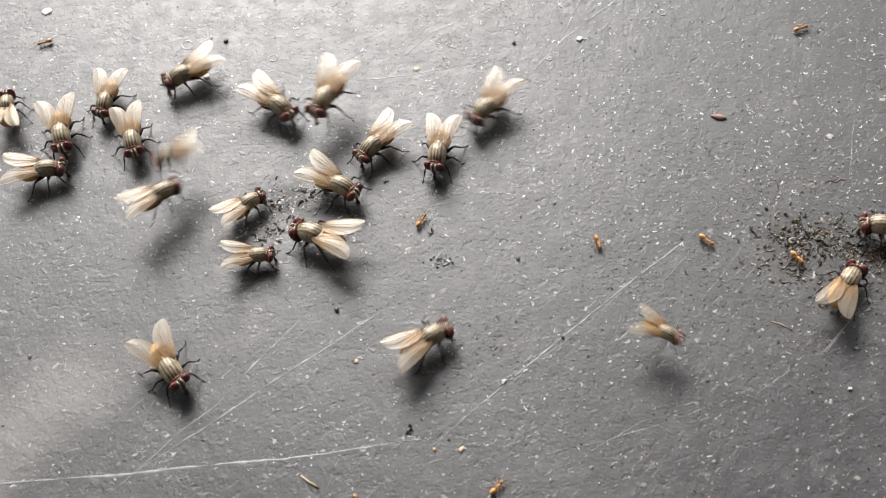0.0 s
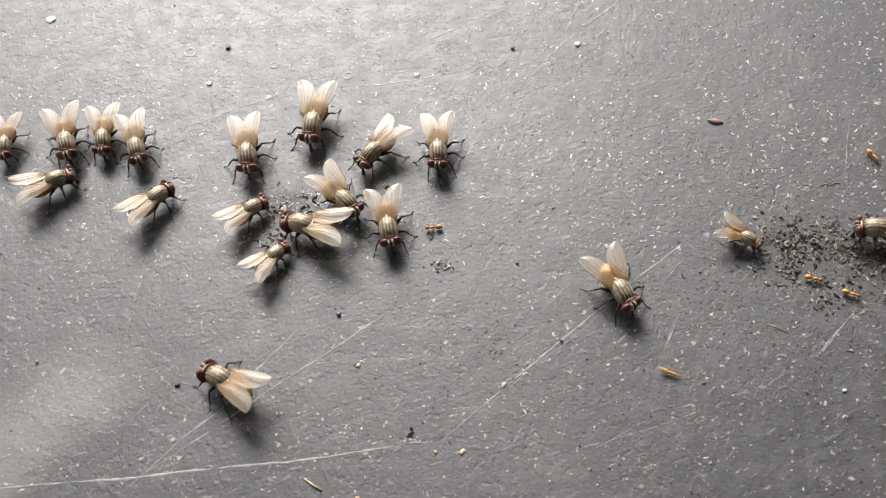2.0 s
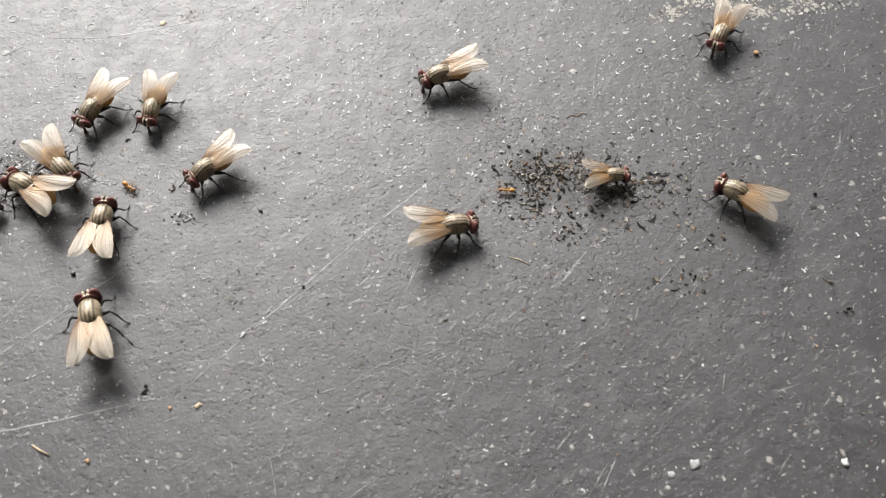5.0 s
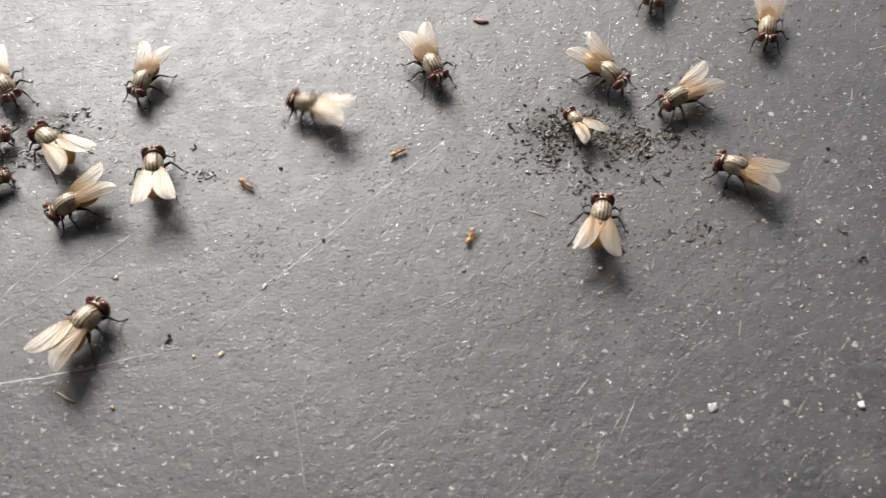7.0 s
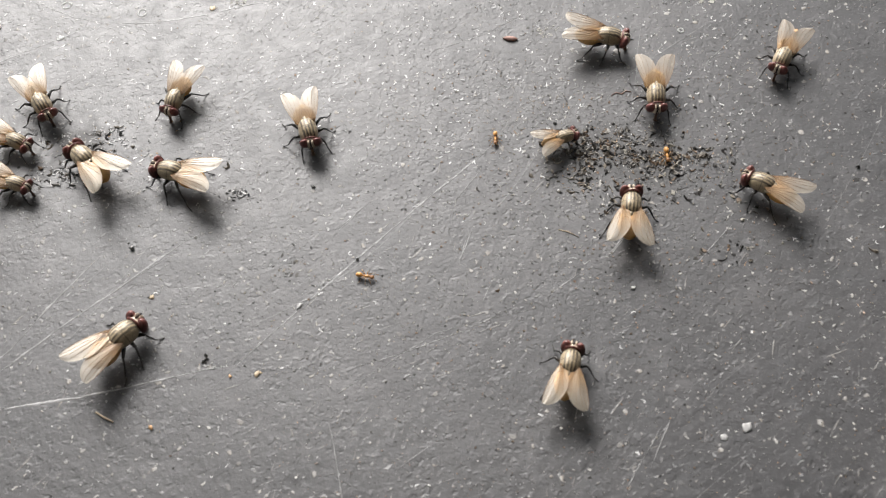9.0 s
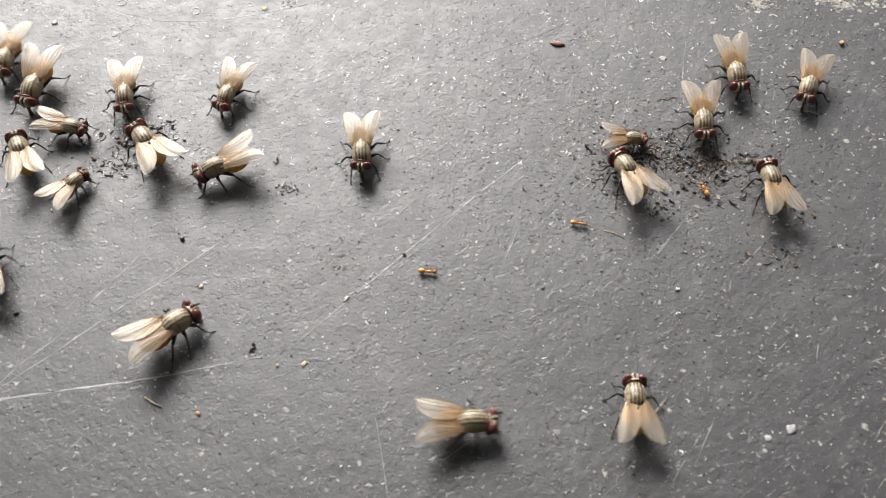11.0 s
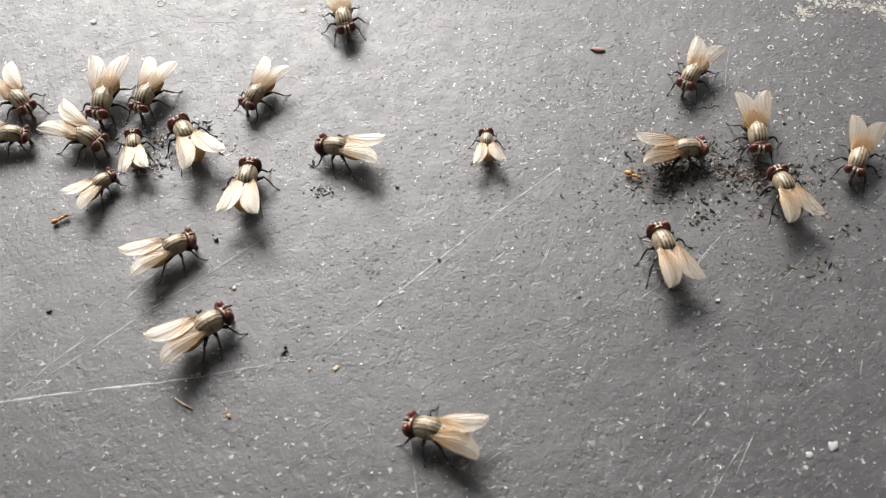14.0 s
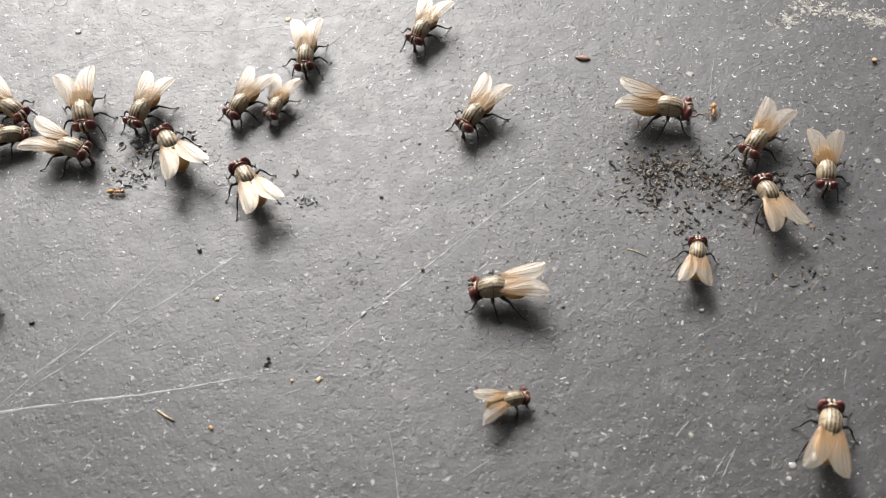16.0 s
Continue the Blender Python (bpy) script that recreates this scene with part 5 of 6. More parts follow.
    walk(FLIES["o"], [
        (0, at(-30.3, 70.6, 39)), (2.5, at(-30.3, 70.6, 39)), (3, at(-31.4, 70.6, 39)), (6.8, at(-31.4, 70.6, 39)),
        (7, at(-31.8, 69.4, 27)), (7.5, at(-32.4, 70.0, 53)), (8, at(-34.1, 74.0, -11)), (8.5, at(-33.4, 72.4, -31)),
        (11, at(-33.5, 73.2, -15)), (11.5, at(-33.5, 73.2, -15)), (11.8, at(-32.2, 71.3, 23)), (12, at(-32.2, 71.7, 48)),
        (13, at(-32.2, 71.7, 48)), (13.25, at(-30.3, 70.5, 61)), (13.5, at(-29.4, 69.5, 100)), (15.5, at(-29.4, 69.5, 100)),
        (15.6, at(-30.0, 70.0, 120, 10)), (15.8, at(-129.0, 90.9, 120)), (16, at(-129.0, 90.9, 120)),
    ])
    walk(FLIES["p"], [
        (0, at(-28.7, 63.5, 6)), (0.5, at(-26.3, 63.5, 24)), (1, at(-26.6, 62.7, 80)), (1.5, at(-27.6, 63.2, 72)),
        (2, at(-26.9, 64.0, 49)), (2.5, at(-29.3, 65.0, 61)), (3.5, at(-29.3, 65.0, 61)), (4, at(-29.2, 64.9, 49)),
        (4.5, at(-29.2, 64.9, 49)), (7, at(-31.1, 63.7, 24)), (7.5, at(-31.2, 62.5, 15)), (8, at(-32.2, 65.8, -20)),
        (8.5, at(-32.9, 66.6, -32)), (9.75, at(-32.5, 65.6, 10)), (11, at(-32.0, 64.5, 52)), (12, at(-32.0, 64.5, 52)),
        (12.5, at(-33.0, 64.4, 46)), (14, at(-33.0, 64.4, 46)), (14.2, at(-29.9, 64.9, 102)), (14.3, at(-30.5, 62.0, 79)),
        (14.4, at(-28.3, 61.5, 111)), (14.45, at(-21.7, 64.3, 172, 2)), (14.5, at(-15.0, 67.1, 232, 4)), (14.6, at(-7.5, 69.6, 246, 5)),
        (14.7, at(-9.4, 74.9, 260, 3)), (14.8, at(-11.6, 78.7, 274)), (15, at(-9.5, 76.7, 271)), (15.8, at(-9.5, 76.7, 271)),
        (16, at(-10.9, 76.4, 250)),
    ])
    walk(FLIES["q"], [
        (0, at(-21.4, 65.6, 158)), (0.5, at(-21.1, 67.1, 183)), (1.5, at(-21.1, 67.1, 183)), (2, at(-22.9, 67.8, 162)),
        (3.5, at(-22.9, 67.8, 162)), (4, at(-24.1, 67.3, 146)), (4.5, at(-24.1, 67.3, 146)), (7, at(-24.2, 67.8, 131)),
        (8.5, at(-24.2, 67.8, 131)), (11, at(-23.5, 69.4, 121)), (13, at(-23.5, 69.4, 121)), (13.5, at(-23.0, 70.2, 118)),
        (16, at(-23.0, 70.2, 118)),
    ])
    walk(FLIES["r"], [
        (0, at(-130.6, 42.3, -44)), (0.1, at(-15.3, 58.7, -44, 10)), (0.2, at(-12.2, 56.8, -44, 4)), (0.25, at(-10.4, 57.0, 17, 2)),
        (0.3, at(-8.7, 57.3, 77)), (0.5, at(-7.7, 55.9, 67)), (0.6, at(-7.7, 57.4, 76)), (0.7, at(-7.2, 59.1, 98)),
        (0.8, at(-8.5, 61.0, 137)), (0.9, at(-9.4, 60.6, 137)), (0.95, at(-10.1, 63.7, 185)), (1, at(-10.8, 66.8, 233)),
        (1.1, at(-10.8, 66.8, 233)), (1.5, at(-12.6, 67.7, 265)), (2, at(-13.4, 67.6, 278)), (2.5, at(-13.4, 67.6, 278)),
        (2.8, at(-12.7, 68.3, 270)), (2.9, at(-7.0, 67.9, 271, 5)), (3, at(10.9, 111.9, 272, 15)), (3.3, at(16.2, 201.8, 274)),
        (4.65, at(94.8, 171.8, 283)), (6, at(142.1, 102.3, 292)), (6.8, at(41.1, 72.0, 297)), (7, at(40.2, 70.9, 305)),
        (7.5, at(40.2, 70.9, 305)), (7.7, at(40.4, 70.9, 273)), (8, at(42.1, 69.7, 266)), (8.5, at(41.1, 72.6, 287)),
        (8.7, at(42.4, 71.5, 266)), (10.8, at(41.5, 67.6, 253)), (11, at(41.9, 67.2, 264)), (11.1, at(41.5, 68.3, 257)),
        (11.2, at(38.3, 69.6, 270)), (11.5, at(35.3, 69.1, 287)), (11.7, at(22.1, 72.6, 270)), (12, at(24.0, 73.9, 313)),
        (12.5, at(31.6, 70.7, 309)), (13, at(31.9, 69.2, 308)), (13.3, at(30.5, 69.2, 309)), (13.5, at(31.6, 64.6, 366)),
        (14, at(34.0, 64.4, 364)), (14.2, at(34.3, 69.8, 348)), (14.5, at(35.4, 74.4, 331)), (14.8, at(37.8, 74.0, 298)),
        (14.9, at(43.9, 78.6, 287)), (15, at(44.2, 78.2, 305)), (15.2, at(43.1, 76.3, 263)), (15.3, at(43.1, 76.3, 263)),
        (15.4, at(47.7, 76.4, 263, 10)), (15.5, at(25.0, 55.3, 263, 28)), (15.6, at(16.2, 73.2, 263, 35)), (15.8, at(91.0, 174.7, 263)),
        (16, at(91.0, 174.7, 263)),
    ])
    walk(FLIES["s"], [
        (0, at(-8.6, 52.0, 31)), (0.1, at(-4.2, 55.2, 48)), (0.2, at(4.6, 57.5, 35)), (0.3, at(4.6, 57.5, 35)),
        (0.4, at(7.9, 60.3, 40)), (0.5, at(8.0, 60.1, 56, 3)), (0.6, at(12.3, 72.0, 62)), (0.7, at(15.1, 76.0, 67, 2)),
        (0.8, at(23.6, 93.3, 73)), (0.9, at(23.6, 93.3, 73)), (1, at(22.5, 97.3, 113)), (1.1, at(20.8, 99.4, 117)),
        (1.3, at(20.3, 105.1, 119, 5)), (1.6, at(46.4, 196.6, 123)), (3.3, at(114.9, 152.4, 148)), (5, at(147.1, 77.6, 173)),
        (6.8, at(47.2, 66.4, 200)), (7, at(48.2, 66.2, 202)), (8, at(48.2, 66.2, 202)), (8.1, at(47.4, 63.0, 168, 4)),
        (8.2, at(50.4, 58.3, 134, 8)), (8.3, at(40.9, 35.1, 99, 10)), (8.4, at(24.3, 33.1, 65)), (8.5, at(24.3, 33.1, 65)),
        (8.7, at(25.3, 36.5, 72)), (10.8, at(29.5, 31.1, 68)), (11, at(28.4, 32.1, 84)), (11.1, at(31.8, 34.1, 107)),
        (11.2, at(33.0, 38.2, 104)), (11.3, at(31.5, 39.1, 130)), (11.5, at(30.1, 39.1, 135)), (11.8, at(29.7, 38.0, 121)),
        (11.9, at(29.6, 37.6, 102)), (12, at(23.6, 38.9, 91)), (12.1, at(20.5, 39.2, 86)), (12.2, at(20.5, 39.2, 86)),
        (12.3, at(19.7, 41.2, 86, 4)), (12.4, at(20.6, 63.2, 86, 6)), (12.5, at(34.7, 61.4, 86, 4)), (12.6, at(55.3, 62.1, 86, 15)),
        (12.8, at(148.0, 62.3, 86)), (16, at(148.0, 62.3, 86)),
    ])
    walk(FLIES["t"], [
        (0, at(-36.7, 49.6, -54)), (0.04, at(-36.7, 49.6, -54)), (0.1, at(-31.3, 44.7, -21)), (0.5, at(-31.3, 44.7, -21)),
        (0.6, at(-27.2, 44.2, -4)), (0.7, at(-21.7, 45.6, 3)), (0.8, at(-21.7, 45.6, 3)), (0.9, at(-13.7, 52.0, 41)),
        (1, at(-8.7, 53.1, 3)), (1.1, at(-4.1, 54.0, -6)), (1.2, at(-1.0, 60.3, 4)), (1.3, at(7.1, 60.4, -4)),
        (1.4, at(9.2, 59.5, -24)), (1.5, at(11.1, 57.7, -31)), (2, at(12.7, 58.0, -65)), (3, at(12.7, 58.0, -65)),
        (3.5, at(13.7, 56.9, -68)), (3.6, at(14.2, 56.9, -59)), (3.8, at(19.1, 57.6, -39)), (4, at(19.1, 57.6, -39)),
        (4.5, at(19.7, 58.3, -20)), (5.65, at(27.0, 54.2, 29)), (6.8, at(34.4, 50.2, 78)), (7, at(36.0, 50.5, 73)),
        (7.5, at(36.0, 50.5, 73)), (8, at(36.9, 50.6, 59)), (8.5, at(37.4, 52.6, 73)), (10.8, at(29.5, 56.5, 81)),
        (11, at(32.1, 60.2, 111)), (11.1, at(33.6, 60.4, 95)), (11.15, at(36.3, 57.4, 32, 3)), (11.2, at(39.0, 54.3, -31, 6)),
        (11.4, at(56.9, 57.7, -5, 3)), (11.7, at(55.3, 57.7, 66, 2)), (12, at(53.7, 57.6, 138)), (12.4, at(55.3, 57.5, 138)),
        (12.8, at(147.4, 48.7, 138)), (16, at(147.4, 48.7, 138)),
    ])
    walk(FLIES["u"], [
        (0, at(87.7, 177.1, -179)), (2.4, at(87.7, 177.1, -179)), (2.6, at(28.7, 91.9, -179, 6)), (2.7, at(1.4, 89.1, -157, 6)),
        (2.8, at(-17.3, 91.4, -146, 4)), (2.85, at(-16.2, 86.3, -204, 3)), (2.9, at(-15.0, 81.3, -262, 2)), (2.95, at(-13.7, 81.5, -304, 2)),
        (3, at(-12.5, 81.7, -345, 2)), (3.1, at(-10.5, 86.4, -333)), (3.2, at(-7.2, 88.4, -407)), (3.3, at(-6.3, 84.0, -453)),
        (3.4, at(-8.7, 87.0, -439)), (3.5, at(-9.9, 84.4, -494)), (3.8, at(-23.2, 85.4, -478)), (4, at(-19.7, 84.9, -456)),
        (4.2, at(-16.5, 89.1, -442)), (4.3, at(-13.6, 84.9, -446)), (4.5, at(-10.2, 78.6, -457)), (6.8, at(-14.2, 76.5, -470)),
        (13.5, at(-14.2, 76.5, -470)), (14, at(-15.1, 76.9, -481)), (16, at(-15.1, 76.9, -481)),
    ])
    walk(FLIES["v"], [
        (0, at(144.9, 91.3, 66)), (2.6, at(144.9, 91.3, 66)), (2.7, at(45.5, 70.0, 66, 8)), (2.8, at(31.7, 65.4, 66, 5)),
        (2.9, at(32.8, 57.9, 66, 3)), (3, at(32.0, 57.1, 66)), (3.05, at(29.4, 53.3, 116, 2)), (3.1, at(26.9, 49.4, 166, 3)),
        (3.15, at(28.5, 47.2, 107, 2)), (3.2, at(30.0, 45.0, 49)), (3.25, at(24.5, 42.4, 111)), (3.3, at(19.0, 39.8, 173)),
        (3.4, at(15.7, 41.1, 157)), (3.5, at(13.9, 41.3, 157)), (3.6, at(13.2, 39.2, 172)), (3.7, at(5.0, 36.6, 167, 3)),
        (3.8, at(0.7, 42.7, 129)), (3.9, at(-4.6, 45.2, 154)), (4, at(-4.6, 45.2, 154)), (4.2, at(-6.9, 45.0, 170)),
        (4.3, at(-9.2, 47.4, 146)), (4.4, at(-11.0, 45.8, 170)), (4.5, at(-14.8, 49.2, 135)), (4.7, at(-15.7, 50.1, 108)),
        (6.8, at(-19.1, 43.8, 51)), (7.5, at(-19.1, 43.8, 51)), (8, at(-18.7, 45.5, 35)), (8.5, at(-19.3, 44.5, 43)),
        (11, at(-19.0, 44.5, 34)), (14.3, at(-19.0, 44.5, 34)), (14.4, at(-13.2, 43.2, 29, 3)), (14.5, at(-6.4, 46.0, 26, 2)),
        (14.6, at(-2.6, 47.6, 30, 3)), (14.7, at(6.3, 52.9, 28, 4)), (14.8, at(15.6, 58.8, 23, 3)), (14.9, at(29.9, 64.2, 23)),
        (15, at(29.9, 64.2, 23)), (15.2, at(31.8, 69.8, 27)), (15.3, at(32.9, 70.7, 26)), (15.5, at(35.5, 72.9, 28)),
        (15.6, at(36.1, 74.5, 31)), (15.7, at(35.9, 73.0, 5)), (16, at(34.8, 71.8, -15)),
    ])
    walk(FLIES["w"], [
        (0, at(42.7, 64.2, 170)), (2, at(42.7, 64.2, 170)), (2.5, at(40.5, 63.6, 133)), (3, at(39.6, 63.6, 121)),
        (3.1, at(38.1, 62.1, 98)), (3.15, at(38.9, 62.7, 173)), (3.2, at(39.7, 63.4, 249)), (3.3, at(39.7, 63.4, 249)),
        (3.35, at(38.9, 64.6, 293)), (3.4, at(38.0, 65.8, 338)), (4, at(38.0, 65.8, 338)), (4.1, at(39.0, 66.5, 332)),
        (4.2, at(33.5, 65.2, 353, 6)), (4.3, at(31.7, 72.3, 373, 15)), (4.4, at(29.8, 78.4, 394, 8)), (4.5, at(29.5, 75.8, 415)),
        (4.6, at(28.2, 77.2, 446)), (4.7, at(25.5, 78.5, 516)), (5.75, at(22.7, 76.5, 583)), (6.8, at(19.8, 74.6, 649)),
        (7.5, at(19.8, 74.6, 649)), (7.7, at(19.4, 76.1, 648)), (8, at(26.1, 75.5, 669)), (8.5, at(27.5, 73.2, 656)),
        (8.6, at(29.9, 74.4, 658)), (8.7, at(33.9, 79.6, 709)), (9.75, at(40.1, 77.3, 664)), (10.8, at(46.2, 75.0, 620)),
        (11, at(47.1, 73.9, 629)), (12, at(47.1, 73.9, 629)), (12.2, at(49.3, 70.7, 626)), (12.5, at(50.6, 68.9, 633, 4)),
        (12.6, at(52.3, 67.1, 636, 2)), (12.8, at(49.9, 68.3, 641)), (13, at(43.6, 66.8, 662)), (13.5, at(43.0, 66.4, 628)),
        (15.5, at(43.0, 66.4, 628)), (16, at(45.1, 66.5, 590)),
    ])
    walk(FLIES["x"], [
        (0, at(16.4, 51.3, -32, 2)), (0.1, at(23.2, 49.4, -27)), (0.15, at(26.2, 48.3, 40)), (0.2, at(29.2, 47.2, 108)),
        (0.3, at(33.7, 47.7, 104)), (0.4, at(33.8, 50.6, 120)), (0.5, at(30.7, 49.6, 119)), (0.6, at(26.7, 54.8, 115)),
        (0.7, at(24.4, 57.1, 89)), (1, at(24.4, 57.1, 89)), (1.1, at(23.0, 61.6, 25)), (1.2, at(25.5, 64.3, -11)),
        (1.5, at(27.5, 64.3, -35)), (3.5, at(27.5, 64.3, -35)), (3.8, at(28.5, 62.1, -26)), (3.9, at(31.8, 58.7, 10)),
        (4, at(37.8, 55.6, 46)), (4.1, at(39.1, 58.2, 60)), (4.2, at(38.2, 63.4, 84)), (4.3, at(40.6, 65.6, 68)),
        (4.4, at(42.7, 65.6, 11)), (4.5, at(44.7, 65.6, -46)), (4.7, at(43.0, 62.2, -32)), (5.75, at(39.9, 63.2, 42)),
        (6.8, at(36.9, 64.2, 116)), (7, at(35.8, 64.1, 116)), (8.5, at(35.8, 64.1, 116)), (8.6, at(33.0, 64.6, 72)),
        (8.7, at(30.3, 65.1, 28)), (10.8, at(33.0, 65.4, -10)), (11, at(33.0, 65.4, -10)), (11.1, at(33.0, 67.0, -9)),
        (11.2, at(19.4, 66.4, -15, 6)), (11.3, at(4.1, 74.1, -21, 8)), (11.4, at(-10.9, 80.1, -27, 5)), (11.5, at(-7.2, 81.8, -33)),
        (11.8, at(-8.5, 79.6, -50)), (12, at(-8.1, 72.3, -89)), (12.2, at(-12.9, 72.0, -34)), (12.3, at(-18.3, 71.5, -50, 5)),
        (12.4, at(-25.5, 75.6, -65, 8)), (12.5, at(-24.6, 91.3, -81, 15)), (12.7, at(-96.1, 155.6, -113)), (12.85, at(-43.5, 192.2, -136)),
        (13, at(19.9, 201.5, -160)), (13.1, at(10.1, 86.1, -175, 8)), (13.2, at(10.6, 71.1, -191, 5)), (13.3, at(13.3, 64.9, -207)),
        (13.4, at(16.2, 65.4, -167)), (13.5, at(17.1, 66.4, -192)), (13.6, at(13.8, 64.0, -125)), (13.7, at(14.8, 59.5, -63)),
        (13.8, at(15.6, 58.7, -32)), (13.9, at(19.2, 60.2, 21)), (13.967, at(12.1, 67.2, 87)), (14.033, at(12.1, 67.2, 87)),
        (14.1, at(9.8, 75.4, 84)), (14.2, at(11.8, 82.6, 87)), (14.25, at(13.8, 80.6, 127, 2)), (14.3, at(15.9, 78.5, 168, 3)),
        (14.35, at(17.7, 77.3, 208, 2)), (14.4, at(19.5, 76.1, 248)), (14.45, at(15.0, 73.5, 185)), (14.5, at(10.5, 70.9, 123)),
        (14.65, at(10.1, 71.7, 71)), (14.8, at(9.7, 72.6, 19)), (14.9, at(2.8, 62.4, -16, 5)), (15, at(7.2, 53.1, -50, 2)),
        (15.1, at(11.4, 51.2, -43)), (15.2, at(8.5, 49.8, -97)), (15.3, at(2.4, 44.4, -132)), (15.4, at(-2.2, 42.2, -91)),
        (15.5, at(-2.9, 39.5, -139, 4)), (15.6, at(-7.4, 42.4, -178)), (15.7, at(-9.2, 42.1, -165)), (15.75, at(-6.4, 42.4, -93)),
        (15.8, at(-3.5, 42.6, -21)), (15.9, at(3.3, 41.4, -16)), (15.967, at(14.3, 36.0, 11)), (16, at(14.3, 36.0, 11)),
    ])
    walk(FLIES["y"], [
        (0, at(36.8, 57.1, 53)), (0.5, at(36.8, 57.1, 53)), (1, at(39.4, 56.8, 74)), (1.5, at(39.4, 56.8, 74)),
        (1.7, at(41.5, 56.4, 71)), (1.9, at(146.1, 38.8, 74)), (5.7, at(146.6, 43.0, 132)), (9.5, at(147.1, 47.2, 189)),
        (13.3, at(147.6, 51.3, 246)), (13.5, at(55.4, 58.4, 249)), (14, at(53.7, 62.2, 244)), (14.5, at(51.6, 61.8, 259)),
        (16, at(51.6, 61.8, 259)),
    ])
    walk(FLIES["aa"], [
        (0, at(136.2, 118.2, -93)), (3.2, at(136.2, 118.2, -93)), (3.4, at(59.4, 84.5, -93)), (3.5, at(56.8, 86.9, -90)),
        (3.7, at(56.7, 84.3, -124)), (4, at(58.0, 84.7, -151)), (4.5, at(57.2, 83.2, -136)), (6.8, at(60.5, 75.6, -106)),
        (7, at(60.5, 75.6, -106)), (7.5, at(59.6, 74.3, -115)), (8, at(58.9, 74.0, -125)), (8.5, at(58.9, 74.0, -125)),
        (11, at(55.4, 71.1, -115)), (11.5, at(55.4, 71.1, -115)), (12, at(54.3, 70.3, -109)), (12.4, at(54.3, 74.4, -114)),
        (12.7, at(52.0, 78.8, -184)), (13, at(51.7, 79.6, -203)), (13.5, at(48.7, 79.3, -195)), (13.8, at(38.6, 79.3, -254)),
        (13.85, at(37.9, 78.7, -190)), (13.9, at(37.3, 78.2, -127)), (14, at(37.3, 75.9, -123)), (14.2, at(33.8, 79.6, -171)),
        (14.3, at(30.9, 80.0, -190)), (14.4, at(41.6, 81.2, -196, 5)), (14.45, at(45.5, 79.3, -273, 8)), (14.5, at(49.4, 77.3, -351, 10)),
        (14.6, at(64.9, 80.5, -338, 10)), (14.8, at(141.2, 105.2, -338)), (16, at(141.2, 105.2, -338)),
    ])
    walk(FLIES["bb"], [
        (0, at(-34.3, 195.5, -105)), (3.2, at(-34.3, 195.5, -105)), (3.5, at(-6.3, 107.3, -105)), (4.5, at(10.3, 100.1, -108)),
        (6, at(16.4, 201.7, -107)), (6.3, at(74.9, 185.0, -107)), (6.6, at(120.8, 144.9, -107)), (6.8, at(44.2, 88.6, -107)),
        (7, at(48.3, 83.0, -106)), (7.5, at(44.8, 81.0, -125)), (7.7, at(44.5, 85.9, -122)), (8, at(36.5, 88.7, -129)),
        (8.4, at(110.3, 157.6, -128)), (14.2, at(36.5, 199.1, -107)), (14.3, at(14.6, 93.8, -107, 3)), (14.4, at(11.2, 88.9, -153)),
        (14.5, at(7.3, 89.0, -138)), (15, at(7.1, 87.2, -117)), (16, at(7.1, 87.2, -117)),
    ])
    walk(FLIES["cc"], [
        (0, at(147.6, 50.9, 155)), (3.7, at(147.6, 50.9, 155)), (3.9, at(60.4, 57.8, 155)), (4, at(59.1, 56.1, 153)),
        (4.5, at(56.9, 58.3, 142)), (6.8, at(52.5, 55.4, 148)), (8.5, at(52.5, 55.4, 148)), (11, at(47.9, 57.3, 95)),
        (13, at(47.9, 57.3, 95)), (13.5, at(44.7, 58.1, 103)), (16, at(44.7, 58.1, 103)),
    ])
    walk(FLIES["dd"], [
        (0, at(-130.2, 39.4, 100)), (10.7, at(-130.2, 39.4, 100)), (11, at(-39.8, 54.2, 100)), (11.5, at(-42.1, 57.1, 110)),
        (11.8, at(-47.9, 58.4, 115)), (12.1, at(-131.7, 53.1, 113)), (12.95, at(-106.2, -19.0, 106)), (13.8, at(-46.5, -67.0, 99)),
        (14.65, at(29.4, -76.3, 93)), (15.5, at(99.0, -44.4, 86)), (15.7, at(43.8, 20.1, 85)), (15.8, at(42.7, 27.5, 84)),
        (15.9, at(44.9, 30.7, 73)), (16, at(44.9, 30.7, 73)),
    ])
    walk(FLIES["ee"], [
        (0, at(-125.4, 19.7, 12)), (15.3, at(-125.4, 19.7, 12)), (15.5, at(-42.2, 46.1, 12)), (15.7, at(-39.7, 46.9, 22)),
        (16, at(-43.3, 50.9, 12)),
    ])
    walk(ANTS["a"], [
        (0, at(-60.8, 99.1, -160)), (0.5, at(-61.6, 98.8, -143)), (1, at(-64.5, 96.3, -147)), (1.3, at(-68.5, 94.4, -200)),
        (1.6, at(-120.9, 116.6, -129)), (6.1, at(-123.8, 70.1, -85)), (10.6, at(-126.6, 23.6, -40)), (11, at(-39.5, 48.5, -40)),
        (11.7, at(-83.1, 36.0, -112)), (12.4, at(-126.6, 23.6, -185)), (12.5, at(-129.3, 40.0, -260)), (12.6, at(-131.9, 56.4, -334)),
        (13, at(-51.5, 59.6, -358)), (13.3, at(-47.1, 59.0, -365)), (13.5, at(-43.3, 58.9, -350)), (14, at(-37.3, 60.7, -329)),
        (14.5, at(-34.2, 64.4, -315)), (15, at(-32.8, 65.2, -335)), (15.5, at(-31.6, 65.6, -356)), (16, at(-29.5, 65.5, -364)),
    ])
